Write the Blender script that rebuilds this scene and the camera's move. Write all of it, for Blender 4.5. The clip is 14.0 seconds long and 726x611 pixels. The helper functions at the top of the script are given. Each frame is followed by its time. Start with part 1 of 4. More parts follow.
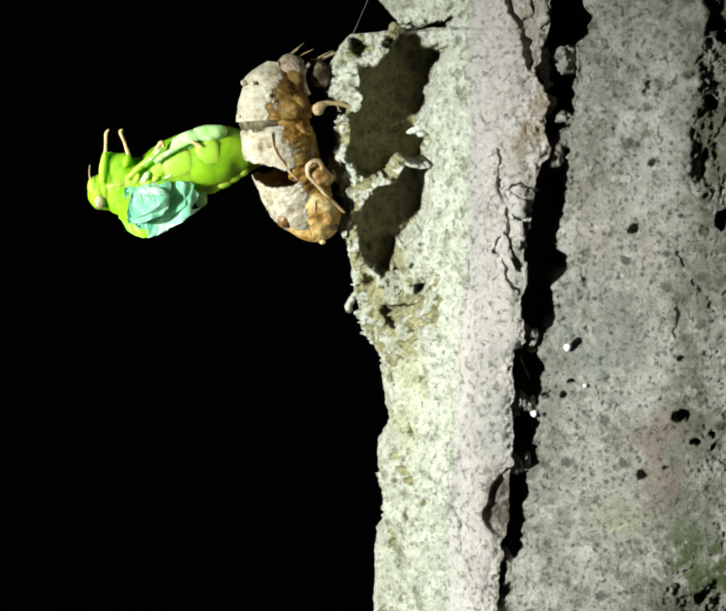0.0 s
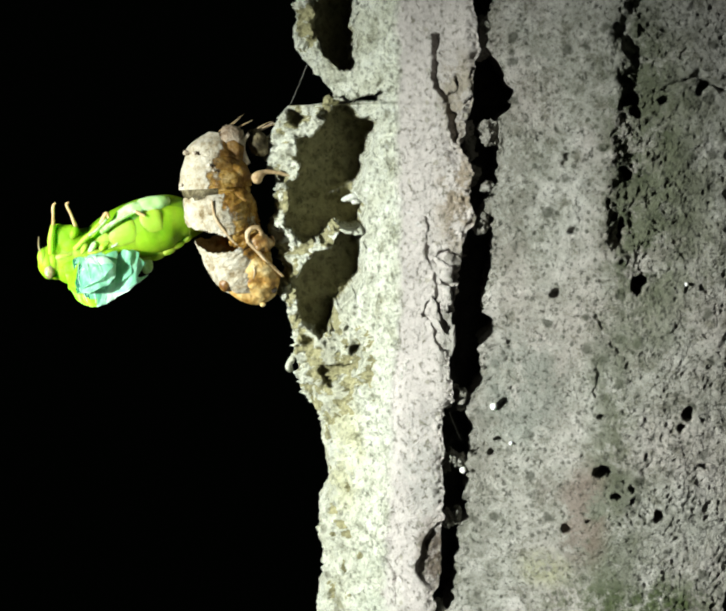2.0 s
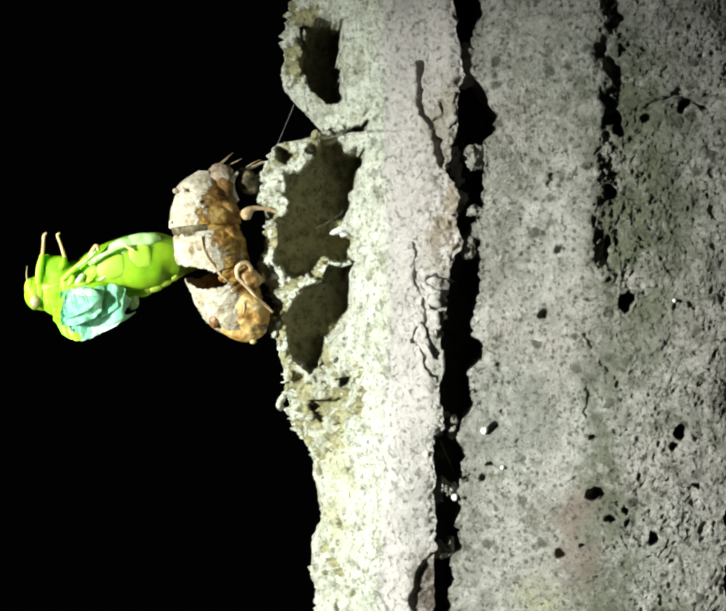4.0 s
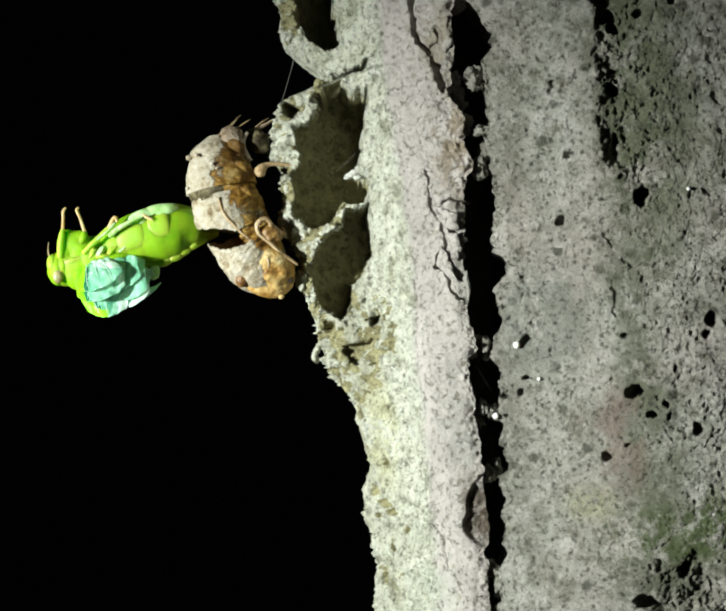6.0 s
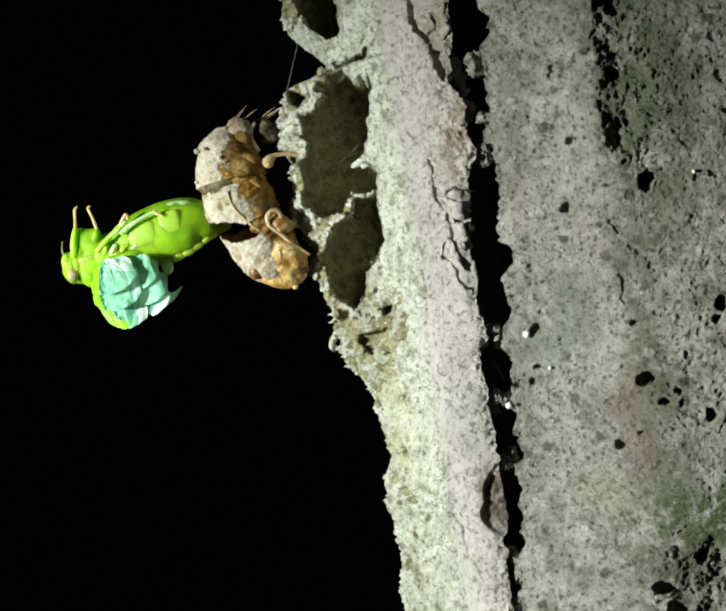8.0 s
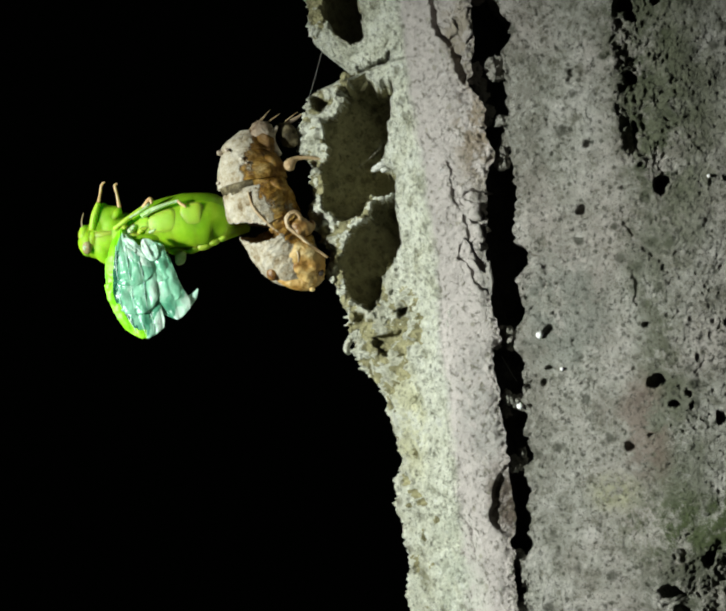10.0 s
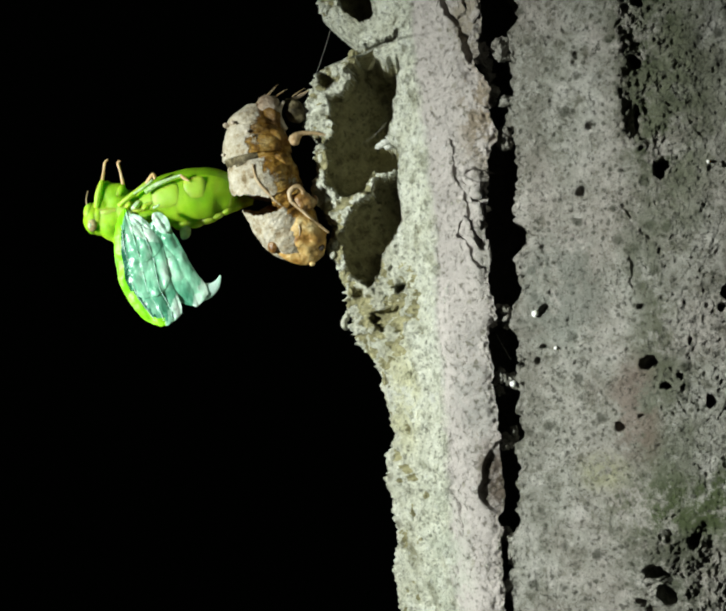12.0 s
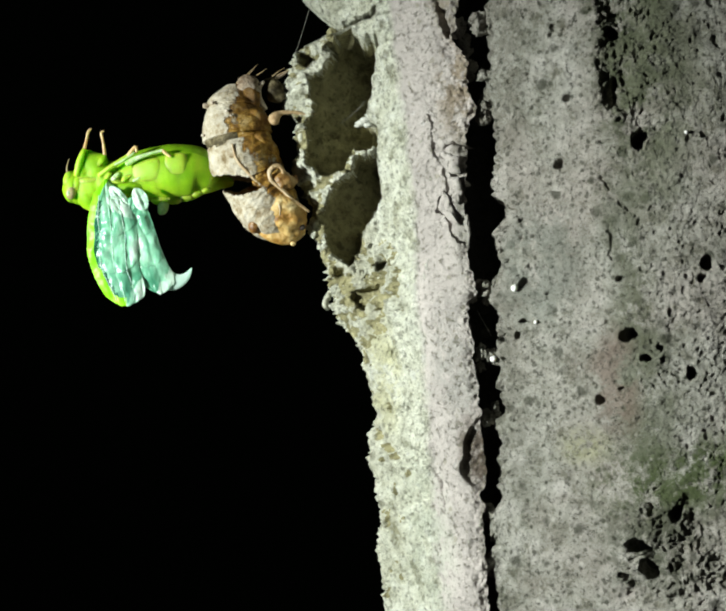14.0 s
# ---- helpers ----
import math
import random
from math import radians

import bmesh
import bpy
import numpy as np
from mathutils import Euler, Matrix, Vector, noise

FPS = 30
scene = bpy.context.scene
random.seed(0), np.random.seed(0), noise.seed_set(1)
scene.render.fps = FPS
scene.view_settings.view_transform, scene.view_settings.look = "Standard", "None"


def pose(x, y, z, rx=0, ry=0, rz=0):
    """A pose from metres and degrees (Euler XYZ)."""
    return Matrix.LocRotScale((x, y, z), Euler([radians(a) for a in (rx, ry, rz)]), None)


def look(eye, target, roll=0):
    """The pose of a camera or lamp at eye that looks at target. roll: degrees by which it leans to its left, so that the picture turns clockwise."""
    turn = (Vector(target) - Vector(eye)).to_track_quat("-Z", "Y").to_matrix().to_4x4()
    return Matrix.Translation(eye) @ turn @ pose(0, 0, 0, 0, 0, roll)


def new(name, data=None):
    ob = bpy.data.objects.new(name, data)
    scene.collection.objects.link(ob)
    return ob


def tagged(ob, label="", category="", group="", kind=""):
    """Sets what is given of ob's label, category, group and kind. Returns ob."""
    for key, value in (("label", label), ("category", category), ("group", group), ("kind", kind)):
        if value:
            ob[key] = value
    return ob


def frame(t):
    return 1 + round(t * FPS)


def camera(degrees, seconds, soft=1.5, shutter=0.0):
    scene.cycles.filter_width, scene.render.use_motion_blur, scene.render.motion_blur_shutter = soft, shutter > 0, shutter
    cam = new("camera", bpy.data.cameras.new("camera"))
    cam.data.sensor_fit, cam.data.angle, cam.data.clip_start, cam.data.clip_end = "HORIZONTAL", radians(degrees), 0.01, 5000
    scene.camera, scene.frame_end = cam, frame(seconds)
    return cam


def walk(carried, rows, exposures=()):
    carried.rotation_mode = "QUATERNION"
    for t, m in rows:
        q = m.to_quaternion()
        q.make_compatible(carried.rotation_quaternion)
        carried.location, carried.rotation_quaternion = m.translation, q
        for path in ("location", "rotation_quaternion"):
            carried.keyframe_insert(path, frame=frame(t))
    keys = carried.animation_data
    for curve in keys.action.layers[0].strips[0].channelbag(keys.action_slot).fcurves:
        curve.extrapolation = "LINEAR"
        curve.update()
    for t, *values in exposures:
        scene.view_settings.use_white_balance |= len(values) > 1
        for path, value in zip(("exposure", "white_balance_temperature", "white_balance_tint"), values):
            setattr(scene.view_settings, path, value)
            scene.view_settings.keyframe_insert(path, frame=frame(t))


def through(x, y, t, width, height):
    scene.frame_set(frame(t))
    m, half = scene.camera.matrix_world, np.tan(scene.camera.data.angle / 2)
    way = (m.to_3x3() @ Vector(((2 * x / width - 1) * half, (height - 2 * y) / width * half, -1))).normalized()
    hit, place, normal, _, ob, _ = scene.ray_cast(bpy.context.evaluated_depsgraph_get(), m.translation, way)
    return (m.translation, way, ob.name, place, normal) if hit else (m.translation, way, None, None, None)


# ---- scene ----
cam = camera(26.0, 14.0, soft=2.2)
walk(cam, [
    (0.0, look((-0.02499, -0.21715, 0.03029), (-0.01624, 0.00000, -0.00149), -0.31)),
    (0.5, look((-0.02215, -0.22071, 0.03154), (-0.01102, 0.00000, 0.00240), 0.82)),
    (1.0, look((-0.01953, -0.22360, 0.02978), (-0.00828, 0.00000, 0.00490), 0.81)),
    (1.5, look((-0.01968, -0.22558, 0.03420), (-0.00823, 0.00000, 0.01017), 0.77)),
    (2.0, look((-0.01800, -0.22642, 0.03542), (-0.00674, 0.00000, 0.00741), -0.58)),
    (2.5, look((-0.01351, -0.22454, 0.02870), (-0.00076, 0.00000, 0.00576), -0.58)),
    (3.0, look((-0.01225, -0.22606, 0.02479), (-0.00333, 0.00000, -0.00090), -0.77)),
    (3.2, look((-0.01328, -0.22630, 0.02604), (-0.00369, 0.00000, 0.00336), -0.80)),
    (5.3, look((-0.01613, -0.22966, -0.00138), (-0.00765, 0.00000, 0.00448), -4.36)),
    (5.5, look((-0.00993, -0.22864, -0.00177), (-0.00484, 0.00000, -0.00059), -6.70)),
    (6.0, look((-0.01257, -0.22934, -0.00263), (-0.00924, 0.00000, 0.00198), -8.00)),
    (6.5, look((-0.01444, -0.22829, -0.00255), (-0.01015, 0.00000, -0.00278), -9.57)),
    (7.0, look((-0.01196, -0.22998, 0.00192), (-0.01168, 0.00000, 0.00009), -9.94)),
    (7.5, look((-0.00286, -0.22831, 0.00724), (-0.00962, 0.00000, 0.00022), -9.73)),
    (8.0, look((0.00026, -0.22803, 0.00715), (-0.01070, 0.00000, 0.00123), -10.40)),
    (8.2, look((0.00040, -0.23078, 0.00577), (-0.01135, 0.00000, 0.00304), -10.17)),
    (10.3, look((-0.00098, -0.23020, -0.00536), (-0.01333, 0.00000, -0.00017), -8.45)),
    (10.5, look((0.00008, -0.22983, -0.00646), (-0.01300, 0.00000, -0.00182), -8.42)),
    (11.0, look((0.00003, -0.23045, -0.00784), (-0.01326, 0.00000, -0.00087), -7.95)),
    (11.5, look((-0.00366, -0.23285, -0.00945), (-0.01609, 0.00000, -0.00379), -7.16)),
    (12.0, look((-0.00094, -0.23254, -0.00919), (-0.01319, 0.00000, -0.00260), -6.36)),
    (12.5, look((0.00032, -0.23227, -0.00995), (-0.01145, 0.00000, -0.00508), -6.24)),
    (13.0, look((0.00141, -0.23288, -0.00972), (-0.01139, 0.00000, -0.00339), -6.04)),
    (13.5, look((0.00139, -0.23261, -0.01204), (-0.01115, 0.00000, -0.00332), -6.30)),
    (14.0, look((0.00201, -0.23117, -0.01487), (-0.01058, 0.00000, -0.00637), -6.82)),
], exposures=[(0.0, 0.05), (1.0, 0.15), (1.5, 0.12), (2.5, 0.3), (3.0, 0.4), (5.3, 0.05), (6.0, -0.1), (6.5, -0.08), (7.0, -0.25), (7.5, -0.15), (8.0, -0.15), (10.3, -0.46), (11.0, -0.42), (12.5, -0.36), (13.5, -0.32), (14.0, -0.16)])

# ---- night and the torch ----
world = bpy.data.worlds.new("night")
scene.world = world
world.use_nodes = True
world.node_tree.nodes["Background"].inputs["Color"].default_value = (0.35, 0.5, 0.35, 1)
world.node_tree.nodes["Background"].inputs["Strength"].default_value = 0.001

torch_data = bpy.data.lights.new("torch", "SPOT")
torch_data.energy = 12.2
torch_data.color = (0.93, 1.0, 0.95)
torch_data.shadow_soft_size = 0.010
torch_data.spot_size = radians(42)
torch_data.spot_blend = 1.0
torch = new("torch", torch_data)
torch.matrix_world = look((-0.265, -0.152, 0.040), (-0.015, 0.006, -0.032))
tagged(torch, "small white hand torch shining sideways on the post", "torch")

MM = 0.001


# ---- materials ----
def material(name):
    m = bpy.data.materials.new(name)
    m.use_nodes = True
    return m, m.node_tree, m.node_tree.nodes["Principled BSDF"]


def node(tree, kind, inputs=None, **settings):
    n = tree.nodes.new(kind)
    for key, value in settings.items():
        setattr(n, key, value)
    for key, value in (inputs or {}).items():
        if hasattr(value, "is_linked"):
            tree.links.new(value, n.inputs[key])
        else:
            n.inputs[key].default_value = value
    return n


def coords(tree):
    return node(tree, "ShaderNodeTexCoord").outputs["Object"]


def ramp(tree, value, stops):
    r = node(tree, "ShaderNodeValToRGB", {"Fac": value})
    els = r.color_ramp.elements
    while len(els) < len(stops):
        els.new(0.5)
    for e, (p, c) in zip(els, stops):
        e.position, e.color = p, (*c, 1)
    return r.outputs["Color"]


def grain(tree, where, scale, detail=4, rough=0.6):
    return node(tree, "ShaderNodeTexNoise", {"Vector": where, "Scale": scale, "Detail": detail, "Roughness": rough}).outputs["Fac"]


def mix(tree, fac, a, b, how="MIX"):
    n = node(tree, "ShaderNodeMix", data_type="RGBA", blend_type=how)
    for key, value in ((0, fac), (6, a), (7, b)):
        if hasattr(value, "is_linked"):
            tree.links.new(value, n.inputs[key])
        else:
            n.inputs[key].default_value = value if key == 0 else (*value, 1)
    return n.outputs[2]


def step(tree, value, low, high):
    return node(tree, "ShaderNodeMapRange", {"Value": value, "From Min": low, "From Max": high}).outputs["Result"]


def bump(tree, bsdf, height, distance, strength=1.0):
    b = node(tree, "ShaderNodeBump", {"Height": height, "Distance": distance, "Strength": strength})
    tree.links.new(b.outputs["Normal"], bsdf.inputs["Normal"])


def maths(tree, a, b, operation="MULTIPLY"):
    return node(tree, "ShaderNodeMath", {0: a, 1: b}, operation=operation).outputs[0]


def blotch(tree, p, cx, cz, rx, rz, size, low=0.43, high=0.52):
    """A ragged stain about (cx, cz), in mm: 1 in its middle, 0 outside."""
    m = node(tree, "ShaderNodeMapping", {"Vector": p, "Location": (-cx / rx, 0, -cz / rz), "Scale": (1000 / rx, 0, 1000 / rz)}).outputs["Vector"]
    d = node(tree, "ShaderNodeVectorMath", {0: m}, operation="LENGTH").outputs["Value"]
    d = maths(tree, d, maths(tree, grain(tree, p, size * 0.4, 3), 0.9), "ADD")
    return maths(tree, step(tree, d, 1.75, 1.0), step(tree, grain(tree, p, size, 9, 0.78), low, high))


def sand(tree, p, col, scale, dark, pale, amount, share=0.25):
    """Dark and pale grains of sand set in the cement."""
    v = node(tree, "ShaderNodeTexVoronoi", {"Vector": p, "Scale": scale})
    grainy = step(tree, maths(tree, v.outputs["Distance"], maths(tree, grain(tree, p, scale * 2.2, 2), 0.5), "ADD"), 0.66, 0.46)
    pick = node(tree, "ShaderNodeSeparateColor", {"Color": v.outputs["Color"]}).outputs[0]
    col = mix(tree, maths(tree, maths(tree, grainy, step(tree, pick, 1 - share, 1 - share + 0.06)), amount), col, dark)
    return mix(tree, maths(tree, maths(tree, grainy, step(tree, pick, share * 0.35, share * 0.35 - 0.04)), amount * 0.5), col, pale), v.outputs["Distance"]


def concrete(name, tones, tint, coat=None, stains=(), dark=(0.15, 0.15, 0.115), speck=0.5, relief=0.0006):
    """Weathered cement: mottled paste, sand grains, ragged stains. tones: from dark to pale; coat: the paint of the smooth strip beside the crack."""
    m, tree, bsdf = material(name)
    p = coords(tree)
    n = len(tones)
    col = ramp(tree, grain(tree, p, 160, 10, 0.74), [(0.34 + 0.30 * i / (n - 1), c) for i, c in enumerate(tones)])
    col = mix(tree, maths(tree, step(tree, grain(tree, p, 62, 4), 0.44, 0.62), 0.55), col, tint)
    col = mix(tree, 1.0, col, ramp(tree, grain(tree, p, 470, 7, 0.75), [(0.36, (0.50, 0.50, 0.44)), (0.47, (0.94, 0.94, 0.92)), (0.62, (1.12, 1.12, 1.12))]), "MULTIPLY")
    pale = tuple(min(0.88, c * 1.3) for c in tones[-1])
    col, one = sand(tree, p, col, 420, dark, pale, speck)
    col, two = sand(tree, p, col, 1000, dark, pale, speck * 0.9, 0.36)
    smoothness = None
    if coat:
        xyz = node(tree, "ShaderNodeSeparateXYZ", {"Vector": p})
        low = node(tree, "ShaderNodeMapRange", {"Value": xyz.outputs["Z"], "From Min": -0.044, "From Max": 0.010, "To Min": -0.0046, "To Max": -0.0016}).outputs["Result"]
        wob = maths(tree, maths(tree, grain(tree, p, 230, 6, 0.7), 0.5, "SUBTRACT"), 0.0036)
        smoothness = step(tree, maths(tree, maths(tree, xyz.outputs["X"], low, "SUBTRACT"), wob, "ADD"), -0.0004, 0.0008)
        smoothness = maths(tree, smoothness, step(tree, grain(tree, p, 520, 6, 0.75), 0.70, 0.62))
        paint = ramp(tree, grain(tree, p, 120, 8, 0.7), [(0.34, tuple(c * 0.80 for c in coat)), (0.5, coat), (0.66, tuple(c * 1.1 for c in coat))])
        paint, _ = sand(tree, p, paint, 760, dark, pale, 0.5, 0.12)
        col = mix(tree, smoothness, col, paint)
    for colour, amount, cx, cz, rx, rz, size in stains:
        col = mix(tree, maths(tree, blotch(tree, p, cx, cz, rx, rz, size), amount), col, colour)
    chips = step(tree, grain(tree, p, 1150, 6, 0.75), 0.43, 0.36)
    col = mix(tree, maths(tree, chips, speck), col, dark)
    dots = step(tree, grain(tree, p, 2500, 3, 0.6), 0.42, 0.34)
    col = mix(tree, maths(tree, dots, speck * 0.7), col, dark)
    tree.links.new(col, bsdf.inputs["Base Color"])
    bsdf.inputs["Roughness"].default_value = 0.9
    bsdf.inputs["Specular IOR Level"].default_value = 0.25
    h = maths(tree, grain(tree, p, 800, 9, 0.85), maths(tree, chips, -0.4), "ADD")
    h = maths(tree, h, maths(tree, one, -0.22), "ADD")
    h = maths(tree, h, maths(tree, two, -0.12), "ADD")
    if smoothness is not None:
        h = maths(tree, h, node(tree, "ShaderNodeMapRange", {"Value": smoothness, "To Min": 1.0, "To Max": 0.4}).outputs["Result"])
    bump(tree, bsdf, h, relief)
    return m


def soft_body(name, colours, scale, rough=0.4, through=0.25, relief=0.0002, gloss=0.5):
    """Fresh insect cuticle: mottled colour, wet sheen, light that goes a little way in."""
    m, tree, bsdf = material(name)
    p = node(tree, "ShaderNodeMapping", {"Vector": coords(tree), "Scale": (1.0, 1.0, 0.45 if "wing" in name else 1.0)}).outputs["Vector"]
    n = len(colours)
    col = ramp(tree, grain(tree, p, scale, 4), [(0.3 + 0.4 * i / max(1, n - 1), c) for i, c in enumerate(colours)])
    tree.links.new(col, bsdf.inputs["Base Color"])
    bsdf.inputs["Roughness"].default_value = rough
    bsdf.inputs["Specular IOR Level"].default_value = gloss
    bsdf.inputs["Subsurface Weight"].default_value = through
    bsdf.inputs["Subsurface Scale"].default_value = 0.003
    bsdf.inputs["Subsurface Radius"].default_value = (0.6, 1.0, 0.2)
    bump(tree, bsdf, grain(tree, p, scale * 3, 4), relief)
    return m


def thin(name, colours, scale, see=0.3, rough=0.3, relief=0.00025, clear=0.0):
    """A membrane that lets light through."""
    m = soft_body(name, colours, scale, rough, 0.0, relief)
    tree, bsdf = m.node_tree, m.node_tree.nodes["Principled BSDF"]
    glow = node(tree, "ShaderNodeBsdfTranslucent", {"Color": (*colours[-1], 1)})
    both = node(tree, "ShaderNodeMixShader", {0: see})
    tree.links.new(bsdf.outputs[0], both.inputs[1])
    tree.links.new(glow.outputs[0], both.inputs[2])
    last = both.outputs[0]
    if clear:
        veil = node(tree, "ShaderNodeMixShader", {0: clear})
        tree.links.new(last, veil.inputs[1])
        tree.links.new(node(tree, "ShaderNodeBsdfTransparent").outputs[0], veil.inputs[2])
        last = veil.outputs[0]
    tree.links.new(last, tree.nodes["Material Output"].inputs["Surface"])
    return m


M_SIDE = concrete("chalky_cement", [(0.38, 0.37, 0.25), (0.74, 0.74, 0.60), (0.86, 0.865, 0.74), (0.88, 0.89, 0.80)], (0.86, 0.86, 0.72), (0.47, 0.425, 0.395),
                  (((0.24, 0.185, 0.12), 0.85, 7.2, 22.5, 3.6, 8.0, 300), ((0.50, 0.54, 0.43), 0.4, -5.0, -42, 3.5, 12.0, 260), ((0.80, 0.77, 0.42), 0.55, -9.5, -17, 3.0, 9.0, 200),
                   ((0.33, 0.32, 0.29), 0.6, 2.5, -17, 4.5, 9.0, 330), ((0.24, 0.23, 0.20), 0.8, 6.3, 4.0, 2.6, 12.0, 300), ((0.26, 0.22, 0.16), 0.8, 7.0, 38, 2.6, 6.0, 300),
                   ((0.10, 0.075, 0.055), 1.0, 3.6, -30, 2.6, 5.4, 120), ((0.10, 0.075, 0.055), 0.9, 3.4, -30, 2.4, 5.4, 420), ((0.20, 0.18, 0.145), 0.8, 4.0, -44, 1.6, 8.0, 300), ((0.44, 0.42, 0.30), 0.35, -12, -22, 3.5, 26.0, 420), ((0.46, 0.44, 0.32), 0.35, -11, 0, 5, 14.0, 380)), (0.18, 0.17, 0.105), 0.62, 0.0014)
M_FRONT = concrete("grey_cement", [(0.20, 0.20, 0.15), (0.39, 0.38, 0.325), (0.54, 0.52, 0.465), (0.65, 0.62, 0.57)], (0.52, 0.455, 0.415), None,
                   (((0.30, 0.31, 0.265), 0.75, 15.5, -4, 6.5, 10.0, 220), ((0.09, 0.11, 0.05), 0.9, 31.0, 25, 6.0, 24.0, 170), ((0.22, 0.23, 0.15), 0.7, 34, 20, 8.0, 20.0, 90),
                    ((0.09, 0.12, 0.04), 0.95, 30, -35, 11.0, 6.5, 200), ((0.13, 0.14, 0.08), 0.75, 27.5, -12, 3.2, 14.0, 220), ((0.17, 0.18, 0.12), 0.75, 27.5, -26, 5.0, 10.0, 180),
                    ((0.19, 0.20, 0.14), 0.6, 26.5, 2, 3.0, 8.0, 200), ((0.50, 0.49, 0.28), 0.6, 18.5, -30, 3.5, 3.0, 160), ((0.25, 0.235, 0.19), 0.65, 13, 24, 4.0, 10.0, 260),
                    ((0.08, 0.09, 0.05), 0.8, 27, -45, 8.0, 6.0, 200), ((0.30, 0.22, 0.18), 0.65, 23.8, -22, 3.0, 7.0, 200), ((0.22, 0.21, 0.17), 0.6, 9.0, -20, 3.0, 16.0, 260)), (0.085, 0.085, 0.062), 0.8, 0.0015)
M_MUD = concrete("olive_mud", [(0.28, 0.25, 0.13), (0.40, 0.37, 0.205), (0.50, 0.465, 0.28)], (0.46, 0.425, 0.24), None, (), (0.15, 0.135, 0.07), 0.6, 0.0009)
# near-black tones: the shade deep in the crack, put into the colour
M_CRACK_SHADE = concrete("crack_shade_cement", [(0.05, 0.05, 0.04), (0.10, 0.10, 0.09)], (0.08, 0.08, 0.07))
M_LIME = soft_body("lime_cuticle", [(0.17, 0.40, 0.008), (0.26, 0.50, 0.012), (0.36, 0.60, 0.03)], 200, 0.55, 0.9, 0.00008, 0.2)
M_BELLY = soft_body("belly_plate", [(0.27, 0.49, 0.02), (0.37, 0.58, 0.05)], 240, 0.5, 0.9, 0.00008, 0.35)
M_DEEP = soft_body("deep_green", [(0.12, 0.29, 0.005), (0.20, 0.40, 0.008)], 260, 0.45, 0.5, 0.00008, 0.3)
M_PALE = soft_body("pale_green", [(0.26, 0.54, 0.10), (0.42, 0.68, 0.26), (0.62, 0.84, 0.50)], 700, 0.3, 0.4, 0.0003)
M_EDGE = thin("border_green", [(0.26, 0.82, 0.008), (0.42, 0.94, 0.03)], 300, 0.4, 0.45, 0.00004)
# the near-white end of this ramp paints highlights on the membrane
M_WING = thin("wing_skin", [(0.03, 0.20, 0.11), (0.07, 0.32, 0.19), (0.17, 0.52, 0.33), (0.40, 0.78, 0.56), (0.90, 1.0, 0.92)], 260, 0.42, 0.22, 0.00025, 0.14)
M_MINT = soft_body("mint_fold", [(0.24, 0.50, 0.10), (0.40, 0.66, 0.26), (0.52, 0.76, 0.42)], 160, 0.4, 0.5, 0.00005, 0.3)
# white of the crumpled folds, also used for painted glints
M_WINGW = thin("wing_fold_and_glint_white", [(0.30, 0.66, 0.46), (0.62, 0.88, 0.72), (0.90, 0.98, 0.90)], 420, 0.35, 0.3, 0.0002, 0.08)
M_CELL = thin("wing_cell_teal", [(0.02, 0.15, 0.08), (0.05, 0.24, 0.15)], 700, 0.3, 0.3, 0.00004, 0.3)
M_TIP = thin("wing_tip_mint", [(0.40, 0.76, 0.58), (0.66, 0.92, 0.80), (0.90, 1.0, 0.95)], 260, 0.4, 0.4, 0.00004)
M_VEIN = soft_body("vein", [(0.45, 0.80, 0.58), (0.72, 0.94, 0.80)], 500)
M_ORANGE = soft_body("orange_leg", [(0.58, 0.36, 0.12), (0.74, 0.56, 0.30)], 500)
M_EYE = soft_body("insect_eye", [(0.34, 0.27, 0.12), (0.52, 0.46, 0.24)], 900, 0.12, 0.1)
M_AMBER = thin("amber_husk", [(0.05, 0.02, 0.005), (0.16, 0.07, 0.016), (0.30, 0.17, 0.05), (0.50, 0.36, 0.16)], 520, 0.08, 0.34)
M_GOLD = thin("golden_husk", [(0.20, 0.08, 0.015), (0.56, 0.31, 0.075), (0.74, 0.51, 0.19), (0.84, 0.67, 0.35)], 480, 0.3, 0.3, 0.0004)
M_DUST = soft_body("dusty_husk", [(0.22, 0.16, 0.09), (0.44, 0.36, 0.27), (0.60, 0.53, 0.44), (0.70, 0.64, 0.55)], 420, 0.85, 0.0, 0.0006, 0.15)
M_BAND = soft_body("band_skin", [(0.02, 0.016, 0.008), (0.07, 0.055, 0.026), (0.26, 0.22, 0.13)], 500, 0.6, 0.0, 0.0004, 0.2)
M_DULL = soft_body("dull_husk", [(0.10, 0.06, 0.03), (0.26, 0.20, 0.14), (0.40, 0.34, 0.27)], 500, 0.7, 0.0, 0.0005, 0.2)
M_STRAW = thin("straw_husk", [(0.34, 0.20, 0.08), (0.55, 0.40, 0.22), (0.66, 0.54, 0.36)], 600, 0.3, 0.4)
M_DARK = soft_body("dark_spot", [(0.02, 0.015, 0.01), (0.05, 0.03, 0.02)], 500, 0.5, 0.0)
M_SILK = soft_body("silk", [(0.30, 0.30, 0.26), (0.5, 0.5, 0.45)], 500, 0.6, 0.0)
M_QUARTZ = soft_body("white_grain", [(0.7, 0.7, 0.66), (0.85, 0.85, 0.8)], 800, 0.4, 0.1)


